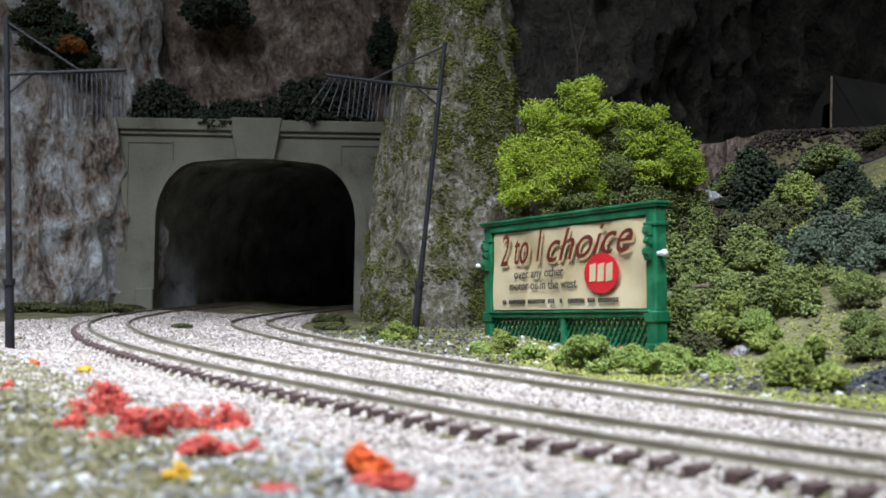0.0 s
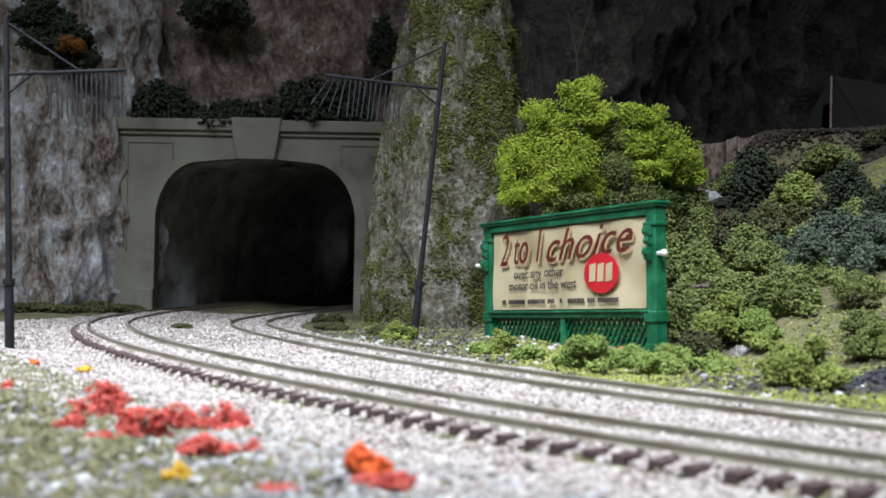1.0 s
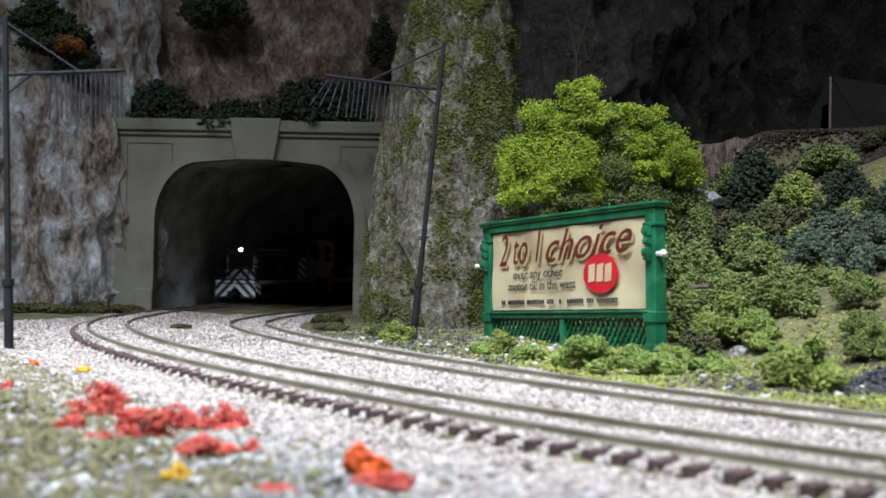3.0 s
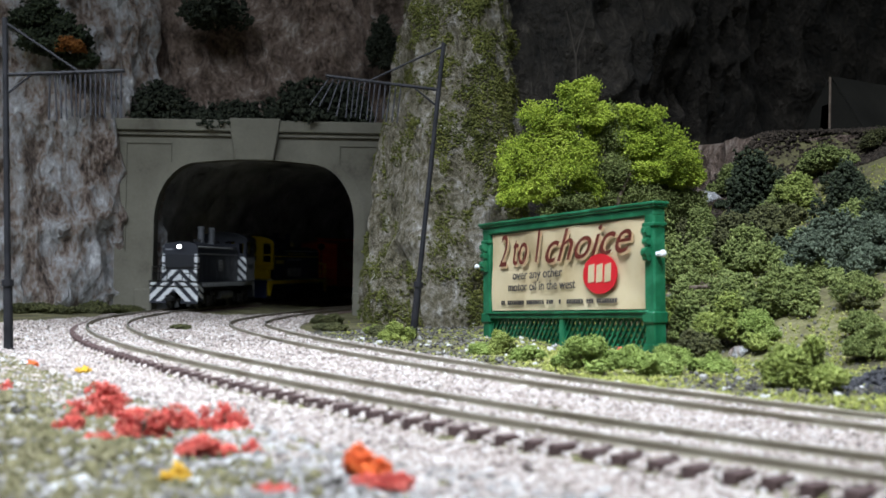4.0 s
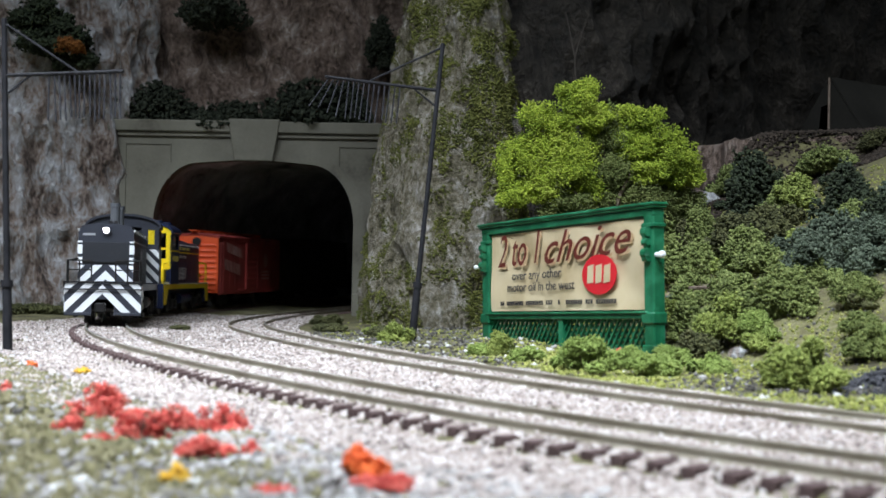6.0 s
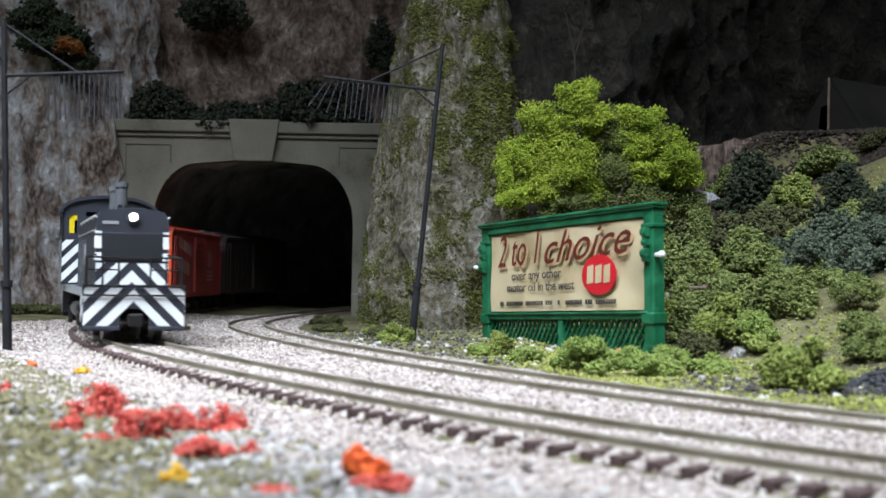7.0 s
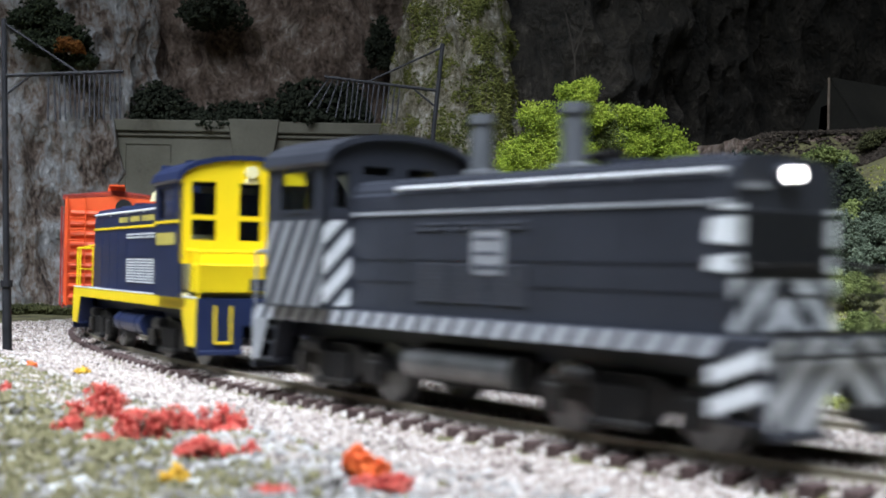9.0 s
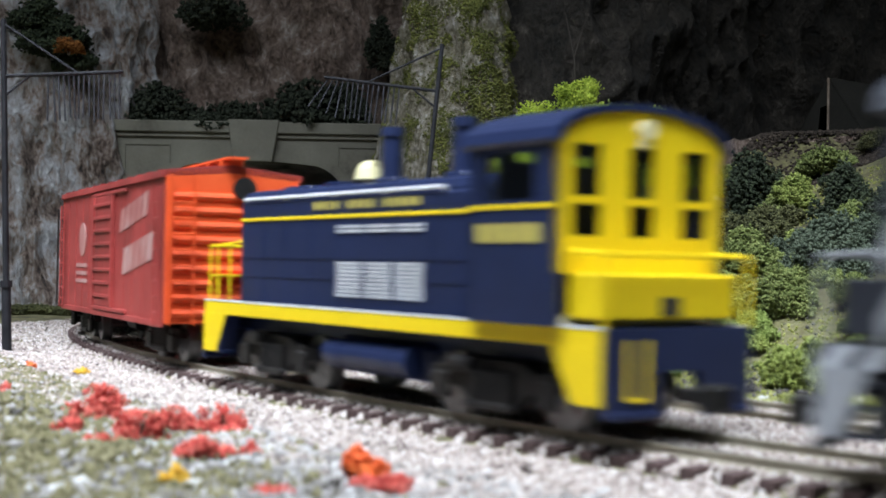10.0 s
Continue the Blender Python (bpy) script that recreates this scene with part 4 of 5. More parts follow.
LEAF = {
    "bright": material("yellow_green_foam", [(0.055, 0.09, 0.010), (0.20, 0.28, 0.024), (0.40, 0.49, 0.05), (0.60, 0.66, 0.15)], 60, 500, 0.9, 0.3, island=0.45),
    "lime": material("dull_lime_foam", [(0.065, 0.09, 0.018), (0.21, 0.255, 0.055), (0.38, 0.42, 0.12)], 60, 500, 0.9, 0.3, island=0.5),
    "light": material("pale_green_foam", [(0.08, 0.12, 0.02), (0.20, 0.27, 0.06), (0.34, 0.40, 0.12)], 60, 500, 0.9, 0.3, island=0.5),
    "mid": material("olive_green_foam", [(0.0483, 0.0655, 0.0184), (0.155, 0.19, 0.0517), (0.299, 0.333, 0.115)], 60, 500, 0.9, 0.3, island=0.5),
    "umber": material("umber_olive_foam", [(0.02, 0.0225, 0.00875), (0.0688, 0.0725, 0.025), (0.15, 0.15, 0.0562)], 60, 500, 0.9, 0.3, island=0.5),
    "rust": material("rust_orange_foam", [(0.09, 0.03, 0.006), (0.24, 0.085, 0.014), (0.34, 0.14, 0.03)], 90, 500, 0.85, 0.3, island=0.5),
    "grey": material("grey_green_foam", [(0.025, 0.036, 0.022), (0.072, 0.095, 0.06), (0.16, 0.19, 0.13)], 60, 500, 0.9, 0.3, island=0.6),
    "dark": material("dark_green_foam", [(0.010, 0.015, 0.008), (0.028, 0.040, 0.019), (0.06, 0.075, 0.034)], 60, 500, 0.9, 0.3, island=0.5),
    "dusk": material("dusky_green_foam", [(0.012, 0.017, 0.010), (0.032, 0.040, 0.024), (0.06, 0.068, 0.045)], 60, 500, 0.9, 0.3, island=0.6),
    "straw": material("straw_coloured_grass", [(0.07, 0.085, 0.02), (0.19, 0.21, 0.045), (0.32, 0.33, 0.08), (0.42, 0.41, 0.20)], 60, 500, 0.9, 0.3, island=0.6),
    "moss": material("olive_moss", [(0.03, 0.036, 0.008), (0.105, 0.112, 0.022), (0.22, 0.22, 0.055)], 60, 500, 0.9, 0.3, island=0.5),
    "verge": material("dry_verge_flock", [(0.05, 0.045, 0.02), (0.15, 0.135, 0.065), (0.28, 0.25, 0.15)], 60, 500, 0.9, 0.3, island=0.6),
    "red": material("scarlet_foam", [(0.26, 0.03, 0.025), (0.56, 0.06, 0.05), (0.76, 0.17, 0.13), (0.82, 0.36, 0.30)], 90, 500, 0.85, 0.3, island=0.5),
    "orange": material("orange_foam", [(0.45, 0.06, 0.015), (0.75, 0.13, 0.03), (0.85, 0.26, 0.06)], 90, 500, 0.85, 0.3, island=0.5),
    "amber": material("amber_foam", [(0.40, 0.18, 0.01), (0.62, 0.36, 0.03), (0.75, 0.50, 0.08)], 90, 500, 0.85, 0.3, island=0.5),
}
M_TWIG = material("grey_brown_twig", [(0.06, 0.045, 0.035), (0.16, 0.12, 0.09), (0.26, 0.21, 0.17)], 200, 900, 0.85, 0.4)
RNG = np.random.default_rng(7)


def bush(x, y, r, h, kind, label, grain=0.75, dens=1.0, z=None, name="bush", category="bush", lean=0.0, group=""):
    """A clump of foam foliage on a few twigs."""
    g = float(ground_z(np.array([x]), np.array([y]))[0]) if z is None else z
    t = thing(name, mm(x, y, g), label, category, group)
    cap = 6500 if y < 430 else 3600
    n = int(dens * min(cap, 80 + 11 * (r * r + r * h) / grain ** 2 * 0.6))
    P = foam_points(RNG, n, r * 1.15, r * 1.05, h * 0.80, 12 + int(r)) + (0, 0, h * 0.30)
    full = 11 * (r * r + r * h) / grain ** 2 * 0.6
    R = grain * max(1.0, (full / cap) ** 0.5) * RNG.uniform(0.55, 1.15, len(P))
    mesh_np("foliage", *crumbs(P, R, RNG, leafy=True), LEAF[kind], t)
    bm = B()
    for k in range(4):
        a = RNG.uniform(0, 6.28)
        rod(bm, (0, 0, -1.0), (math.cos(a) * r * 0.4, math.sin(a) * r * 0.4, h * 0.55), 0.35, 5, 0.15)
    part("stem", bm, M_TWIG, t)
    return t


BUSHES = (
    ("lime", "yellow-green foam bush on the stony verge", ((88, 308, 10, 13), (19, 423, 5, 8), (-17, 488, 6, 7), (92, 413, 9, 14), (141, 520, 9, 13), (79, 455, 6, 10), (-28, 560, 6, 5))),
    ("light", "pale green foam tuft at the foot of the sign", ((41, 366, 9, 10), (57, 351, 7, 7.5), (52, 369, 6.5, 6.5), (26, 394, 6, 4.5), (98, 407, 8, 9), (74, 355, 5.5, 5), (66, 372, 6, 6), (12, 424, 5, 4))),
    ("mid", "olive green foam shrub on the slope", ((109, 412, 10, 18), (96, 493, 10, 17), (104, 518, 8, 20), (99, 440, 9, 11), (120, 425, 8, 11), (121, 364, 7, 11), (86, 500, 9, 24), (83, 430, 9, 14), (-33, 739, 14, 11))),
    ("mid", "olive green foam shrub on the slope", ((128, 400, 8, 9), (114, 455, 9, 12), (90, 465, 8, 12), (110, 470, 9, 16), (126, 380, 7, 7), (152, 470, 10, 12), (165, 560, 12, 14), (135, 590, 12, 16))),
    ("grey", "loose grey-green leafy shrub on the slope", ((124, 428, 12, 15), (134, 410, 10, 14), (139, 456, 13, 14), (143, 420, 8, 14), (126, 455, 8, 12), (150, 440, 10, 12))),
    ("dark", "dark green foam shrub high on the slope", ((131, 552, 12, 34), (151, 488, 10, 22), (152, 450, 8, 19), (139, 560, 8, 20))),
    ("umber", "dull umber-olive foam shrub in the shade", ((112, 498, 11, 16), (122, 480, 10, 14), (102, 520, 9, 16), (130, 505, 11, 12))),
    ("umber", "low mossy tuft beside the rock", ((-224, 840, 18, 7), (-250, 800, 18, 7), (-205, 846, 10, 7), (-116, 575, 6, 3), (-50, 600, 8, 4), (-24, 540, 8, 6), (-60, 690, 8, 6), (190, 690, 13, 7))),
)
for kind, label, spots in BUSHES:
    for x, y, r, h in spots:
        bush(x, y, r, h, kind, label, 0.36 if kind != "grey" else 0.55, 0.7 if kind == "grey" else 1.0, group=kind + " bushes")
# undergrowth filling the slope
rnd = random.Random(11)
for k in range(50):
    x, y = rnd.uniform(72, 200), rnd.uniform(395, 600)
    if not 0.175 * y < x < 0.36 * y:
        continue
    kind = rnd.choice(("mid", "umber", "lime", "grey", "umber")) if y < 500 else rnd.choice(("dark", "umber", "umber", "mid"))
    r = rnd.uniform(4, 9)
    bush(x, y, r, r * rnd.uniform(0.7, 1.5), kind, "small foam undergrowth on the stony slope", 0.55 if kind != "grey" else 0.75, 0.7, group="undergrowth")
# growth on the rock above the tunnel
for x, z, r, h, kind in ((-198, 116, 26, 34, "dusk"), (-98, 116, 30, 34, "dusk"), (-70, 118, 20, 40, "dusk"), (-160, 188, 22, 28, "dusk"), (-46, 160, 12, 44, "dusk"), (-150, 114, 26, 22, "dusk"), (-235, 116, 18, 26, "dusk")):
    bush(x, 888 + RNG.uniform(-4, 3), r, h, kind, "dark green foam growth clinging to the rock", 0.85, 0.9, z=z, group="growth on the rock")
for x, z, r, h in ((-255, 158, 24, 24), (-262, 176, 20, 22), (-240, 150, 14, 14)):
    bush(x, 842, r, h, "dark", "dark green foam growth clinging to the rock", 1.1, 0.9, z=z, group="growth on the rock")
bush(-241, 824, 9, 11, "rust", "burnt orange foam shrub on the rock", 0.8, 1.0, z=158)
# autumn clumps beside the track
rnd = random.Random(23)
for x, y, r, h in ((-62, 237, 5, 6.2), (-49, 211, 4.5, 6.0), (-44, 224, 5, 5.2), (-37, 226, 3.4, 6.2), (-35, 192, 4.0, 3.2), (-28, 192, 2, 2.6), (-6, 167, 3.0, 3.0), (-62, 218, 2.4, 4.6), (-95, 282, 2, 2.4), (-20, 160, 2.4, 2.0), (-70, 246, 2, 2)):
    bush(x, y, r, h, "red", "scarlet foam bush among pale stones", 0.34, 0.30, group="scarlet bushes")
    if r > 2.5:
        for k in range(3):
            bush(x + rnd.uniform(-1.3, 1.3) * r, y + rnd.uniform(-1.2, 1.2) * r, rnd.uniform(1.3, 2.4), rnd.uniform(1.4, 2.6), "red", "small loose scarlet foam tuft among stones", 0.34, 0.5, group="scarlet bushes")
bush(-10, 175, 3.0, 5.0, "orange", "bright orange-red foam tuft by the track", 0.5)
bush(-35, 173, 2.0, 2.6, "amber", "amber yellow foam tuft by the track", 0.5)
bush(-95, 343, 2.0, 1.8, "amber", "small amber yellow foam tuft by the track", 0.5)
bush(-109, 344, 1.6, 1.4, "orange", "small rust-coloured foam tuft by the track", 0.5)
bush(56, 405, 2.2, 3.2, "red", "small scarlet foam flower before the sign", 0.5)


def tree():
    """A broad foam tree, built up of clumps on forked limbs."""
    t = thing("tree", mm(72, 565, float(ground_z(np.array([72.0]), np.array([565.0]))[0]) - 2), "broad yellow-green foam tree behind the sign", "tree")
    z0 = t.matrix_basis.translation.z / MM
    bm = B()
    rod(bm, (0, 0, 0), (1, 0, 34), 3.0, 10, 1.9)
    tips = [(-20, -4, 60), (-6, 0, 88), (22, 4, 70), (-38, -2, 52), (34, 4, 44), (8, -8, 52), (-16, -6, 44)]
    for a in tips:
        rod(bm, (0.8, 0, 28), (a[0] * 0.55, a[1] * 0.55, 30 + (a[2] - 30) * 0.6), 1.5, 7, 0.8)
        rod(bm, (a[0] * 0.55, a[1] * 0.55, 30 + (a[2] - 30) * 0.6), a, 0.8, 6, 0.3)
    part("trunk", bm, M_TWIG, t, "grey-brown forked trunk")
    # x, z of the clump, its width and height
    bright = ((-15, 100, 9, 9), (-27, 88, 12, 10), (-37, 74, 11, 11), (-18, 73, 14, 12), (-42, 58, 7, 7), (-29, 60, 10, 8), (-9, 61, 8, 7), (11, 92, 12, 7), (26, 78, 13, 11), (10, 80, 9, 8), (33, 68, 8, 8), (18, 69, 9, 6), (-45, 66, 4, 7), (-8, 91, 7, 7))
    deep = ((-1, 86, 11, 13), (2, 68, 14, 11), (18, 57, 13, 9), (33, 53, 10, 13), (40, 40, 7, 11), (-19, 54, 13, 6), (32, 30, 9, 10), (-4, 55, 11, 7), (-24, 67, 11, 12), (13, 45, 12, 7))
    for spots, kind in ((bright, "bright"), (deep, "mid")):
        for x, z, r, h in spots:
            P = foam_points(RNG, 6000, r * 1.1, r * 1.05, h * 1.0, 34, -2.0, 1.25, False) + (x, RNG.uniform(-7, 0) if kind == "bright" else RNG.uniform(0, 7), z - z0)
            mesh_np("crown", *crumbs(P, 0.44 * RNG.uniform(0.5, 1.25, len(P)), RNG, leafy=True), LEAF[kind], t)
    return t


tree()


def scatter(name, n, ok, R, flat, mat, label, category, lift=0.2, area=(-200, 270, 95, 800), seed=1):
    rng = np.random.default_rng(seed)
    x = rng.uniform(area[0], area[1], n)
    y = rng.uniform(area[2], area[3], n)
    da, db = near(LINE_A, x, y), near(LINE_B, x, y)
    keep = ok(x, y, da, db, rng.random(n))
    x, y = x[keep], y[keep]
    z = ground_z(x, y) + lift + rng.normal(0, 0.12, len(x))
    r = rng.uniform(*R, len(x))
    ob = mesh_np(name, *crumbs(np.stack([x, y, z], 1), r, rng, flat, name == "grass" or area[2] > 400), mat)
    return tagged(ob, label, category, kind="stuff")


def off_rail(d):
    return abs(abs(d) - 8.25) > 0.95


def clear_of_ties(x, y, da, q):
    """False over the exposed outer ends of the ties, but for a few stray stones."""
    ok = np.ones(len(x), bool)
    w = np.flatnonzero(abs(da + 13.4) < 3.2)
    for tx, ty, a in TIE_ENDS:
        along = (x[w] - tx) * math.cos(a) + (y[w] - ty) * math.sin(a)
        across = -(x[w] - tx) * math.sin(a) + (y[w] - ty) * math.cos(a)
        ok[w[(abs(along) < 1.75) & (abs(across) < 3.2)]] = False
    return ok | (q < np.where(y > 300, 0.40, np.where(y > 240, 0.16, 0.06)))


def seen(x, y):
    """The wedge of ground before the camera's place."""
    return abs(x) < 0.36 * y + 14


scatter("ballast", 260000, lambda x, y, da, db, q: seen(x, y) & off_rail(da) & off_rail(db) & (db < 26) & (da > -60) & clear_of_ties(x, y, da, q) & (q < np.where(da < -30, 0.8, 1)), (0.42, 0.85), 0.85, M_BALLAST,
        "pale pinkish-grey crushed stone ballast", "ballast", area=(-170, 190, 95, 430))
scatter("ballast", 70000, lambda x, y, da, db, q: seen(x, y) & off_rail(da) & off_rail(db) & (db < 24) & (da > -70), (0.55, 1.0), 0.85, M_BALLAST,
        "pale pinkish-grey crushed stone ballast", "ballast", area=(-210, 60, 430, 820), seed=2)
M_GRAVEL = material("mixed_grey_gravel", [(0.07, 0.065, 0.06), (0.18, 0.165, 0.155), (0.28, 0.265, 0.26), (0.37, 0.35, 0.335), (0.52, 0.52, 0.53)], 60, 900, 0.9, 0.2, island=0.75)
scatter("gravel", 34000, lambda x, y, da, db, q: seen(x, y) & (da < -40) & (q < np.clip((x + 80) / 70, 0.2, 0.9)), (0.5, 1.4), 0.8, M_GRAVEL, "loose pale gravel on the verge", "gravel", area=(-170, 120, 120, 420), seed=3)
M_WHITESTONE = material("white_stone", [(0.25, 0.24, 0.23), (0.48, 0.47, 0.46), (0.68, 0.68, 0.68)], 90, 700, 0.85, 0.3, island=0.6)
scatter("rubble", 13000, lambda x, y, da, db, q: seen(x, y) & (((da < -30) & (q < 0.16)) | ((db > 22) & (db < 95) & (q < 0.13 + 0.12 * fuzz(x, y, 18, 77)))), (0.6, 1.7), 0.75, M_WHITESTONE, "scattered white stone chips", "stones", area=(-170, 260, 120, 520), seed=4)
scatter("grass", 75000, lambda x, y, da, db, q: seen(x, y) & ((da < -44) & (q < np.clip((-x - 8) / 55, 0.03, 0.75) * (0.75 + 0.5 * fuzz(x, y, 14, 79)))), (0.35, 0.8), 1.3, LEAF["verge"], "straw and olive flock grass on the verge", "grass", area=(-170, 60, 120, 420), seed=5)
scatter("grass", 200000, lambda x, y, da, db, q: seen(x, y) & (db > 24) & (db < 240) & (q < np.where(db < 105, 0.42 + 0.45 * fuzz(x, y, 22, 9), 0.25 + 0.35 * fuzz(x, y, 30, 8)) * np.clip((x - 4) / 26, 0.12, 1) * np.where(y > 585, 0.15, 1)), (0.28, 0.62), 1.1, LEAF["straw"], "yellow-green flock grass on the slope", "grass", area=(-60, 270, 250, 720), seed=6)
M_GRIT = material("dark_grit", [(0.02, 0.018, 0.015), (0.065, 0.058, 0.05), (0.14, 0.13, 0.12), (0.30, 0.29, 0.28)], 60, 900, 0.9, 0.2, island=0.75)
scatter("grit", 26000, lambda x, y, da, db, q: seen(x, y) & (db > 22) & (db < 190) & (q < np.where(x < 25, 0.7, 0.28 - 0.35 * fuzz(x, y, 22, 9))), (0.35, 0.9), 0.8, M_GRIT, "dark grit and small stones on the slope", "grit", area=(-60, 250, 250, 600), seed=14)
# brown earth whose dark tone also stands for weak light on the ledge
M_EARTH = material("dimmed_brown_earth", [(0.015, 0.011, 0.008), (0.045, 0.033, 0.024), (0.085, 0.064, 0.048)], 60, 700, 0.95, 0.3, island=0.5)
scatter("earth", 60000, lambda x, y, da, db, q: seen(x, y) & (x > 95) & (y > 545 + 14 * fuzz(x, y, 30, 78)), (0.7, 1.5), 0.7, M_EARTH, "crumbled brown earth on the ledge, darkened for weak light", "earth", area=(90, 300, 530, 780), seed=15)
M_COAL = material("black_coal", [(0.008, 0.008, 0.010), (0.03, 0.03, 0.035), (0.07, 0.07, 0.08)], 90, 700, 0.5, 0.4, island=0.6)
coal = thing("coal_heap", mm(112, 322, -2), "small heap of black coal lumps beside the track", "coal heap")
q = np.random.default_rng(8)
P = q.normal(0, 1, (1500, 3)) * (9, 13, 0.4)
P[:, 2] = np.abs(P[:, 2]) + np.clip(5 - 0.5 * np.hypot(P[:, 0], P[:, 1] * 0.7), 0, 5) * q.random(1500)
mesh_np("coal", *crumbs(P, q.uniform(0.6, 1.2, 1500), q), M_COAL, coal)


def fallen_branch(x, y, rz, n, label):
    g = float(ground_z(np.array([x]), np.array([y]))[0])
    t = thing("fallen_branch", mm(x, y, g + 2.5, 0, 0, rz), label, "branch", "fallen branches")
    bm = B()
    rnd = random.Random(x)
    rod(bm, (-9, 0, 0), (9, 0, 1), 0.8, 7, 0.4)
    for k in range(n):
        u = rnd.uniform(-7, 8)
        rod(bm, (u, 0, 0.4), (u + rnd.uniform(2, 5), rnd.uniform(-4, 4), rnd.uniform(0, 4)), 0.35, 5, 0.12)
    part("wood", bm, M_TWIG, t)


fallen_branch(88, 470, -20, 9, "bare grey-brown dead branch on the slope")
fallen_branch(95, 455, 15, 8, "bare grey-brown dead branch on the slope")
fallen_branch(92, 462, 40, 7, "bare grey-brown dead branch on the slope")

# boulders on the slope and the bare sapling on the rock
for x, y, r in ((118, 590, 8), (100, 420, 3), (135, 440, 4), (92, 402, 3)):
    g = float(ground_z(np.array([float(x)]), np.array([float(y)]))[0])
    t = thing("boulder", mm(x, y, g + r * 0.25), "grey weathered boulder half sunk in the slope", "boulder", "boulders")
    bm = B()
    bmesh.ops.create_icosphere(bm, subdivisions=3, radius=r)
    for v in bm.verts:
        k = noise.fractal(v.co * (0.9 / r) + Vector((x, y, 0)), 1, 2, 4)
        v.co *= 1 + 0.35 * k
        v.co.z *= 0.75
    part("stone", bm, M_ROCK, t)
sap = thing("sapling", mm(63, 610, 108), "bare leafless sapling against the dark rock", "tree")
bm = B()
rod(bm, (0, 0, -30), (-3, 0, 20), 1.0, 6, 0.7)
rod(bm, (-3, 0, 20), (-9, 0, 44), 0.7, 6, 0.3)
rod(bm, (-3, 0, 20), (5, 0, 46), 0.6, 6, 0.3)
rod(bm, (-4, 0, 25), (2, 0, 36), 0.4, 5, 0.2)
M_DARKTWIG = material("dark_twig", [(0.02, 0.016, 0.012), (0.045, 0.036, 0.028)], 200, 900, 0.85, 0.4)
bmesh.ops.scale(bm, vec=(0.8, 0.8, 0.9), verts=bm.verts)
part("trunk", bm, M_DARKTWIG, sap)


# ---- tent on the ledge ----
def tent():
    # drab canvas taken almost to black: the ledge's weak light is in its colour
    M_CANVAS = material("dimmed_drab_canvas", [(0.009, 0.0085, 0.007), (0.017, 0.016, 0.0135), (0.028, 0.027, 0.022)], 25, 700, 0.95, 0.2, spec=0.1)
    x, y = 193, 640
    g = float(ground_z(np.array([float(x)]), np.array([float(y)]))[0])
    t = thing("tent", mm(x, y, g, 0, 0, -52), "drab canvas ridge tent, darkened for weak light, with a dark open flap", "tent")
    bm = B()
    for s in (-1, 1):
        prism(bm, [(s * 20, 0), (s * 20 + s * 0.8, 0), (0.4 * s, 29.5), (0, 28.6)], "y", -4, 50)
    part("canvas", bm, M_CANVAS, t)
    bm = B()
    prism(bm, [(-19.5, 0), (-7, 0), (-5.5, 15), (-1.5, 16), (-1.5, 27)], "y", -4, -3.4)
    prism(bm, [(19.5, 0), (0.5, 0), (-0.5, 16), (0.2, 27.5)], "y", -4, -3.4)
    part("front_flap", bm, M_CANVAS, t)
    bm = B()
    rod(bm, (0, -5, 0), (0, -5, 29), 0.6, 8)
    part("pole", bm, M_TWIG, t)
    # black sheet standing for the shade inside the open tent
    box_in = box(B(), -17, 17, 20, 21, 0, 8)
    part("shade_sheet", box_in, M_BLACKIRON, t)


tent()


# ---- telltale posts ----
def telltale(x, y, h, arm, rods, lean, label):
    """A post with a trussed arm from which warning rods hang over the track."""
    g = float(ground_z(np.array([float(x)]), np.array([float(y)]))[0])
    t = thing("telltale_post", mm(x, y, g, 0, lean, 0), label, "signal post", "telltale posts")
    s = 1 if arm > 0 else -1
    bm = B()
    rod(bm, (0, 0, -2), (0, 0, 22), 1.55, 10, 1.45)
    rod(bm, (0, 0, 21), (0, 0, 23.2), 1.9, 10)
    rod(bm, (0, 0, 22), (0, 0, h), 1.05, 10, 0.9)
    for k in range(5):
        a = k * 1.257
        rod(bm, (0, 0, 1), (math.cos(a) * 2.6, math.sin(a) * 2.6, -0.6), 0.5, 5)
    part("post", bm, M_BLACKIRON, t)
    za = h - 18.5
    bm = B()
    rod(bm, (0, 0, za), (arm, 0, za + abs(arm) * 0.02), 0.62, 8)
    rod(bm, (0, 0, h - 1.5), (arm * 0.64, 0, za), 0.42, 7)
    rod(bm, (0, 0, za - 6.5), (arm * 0.22, 0, za), 0.38, 7)
    part("arm", bm, M_BLACKIRON, t)
    rnd = random.Random(int(x))
    u0 = arm * rods
    n = 15
    for k in range(n):
        u = u0 + (arm - u0) * (k + 0.3) / n
        bm = B()
        sway = rnd.uniform(-0.5, 0.5)
        if arm < 0 and k > n - 5:
            sway = -1.6 * (k - n + 5)
        ln = 14.5 + rnd.uniform(-1.0, 1.0) - (2.5 if arm < 0 and k > n - 4 else 0)
        rod(bm, (u, 0, za), (u + sway, rnd.uniform(-0.4, 0.4), za - ln), 0.30, 6)
        part("hanging_rod", bm, M_IRONGREY, t)
    return t


M_IRONGREY = material("grey_iron", [(0.012, 0.012, 0.015), (0.028, 0.028, 0.034), (0.055, 0.055, 0.064)], 200, 900, 0.7, 0.1, spec=0.2)
telltale(-139.8, 417, 107.8, 38.5, 0.36, -1.9, "black iron telltale post with hanging warning rods")
telltale(-11.6, 504, 117.0, -44.5, 0.32, 4.9, "leaning black iron telltale post with hanging rods")


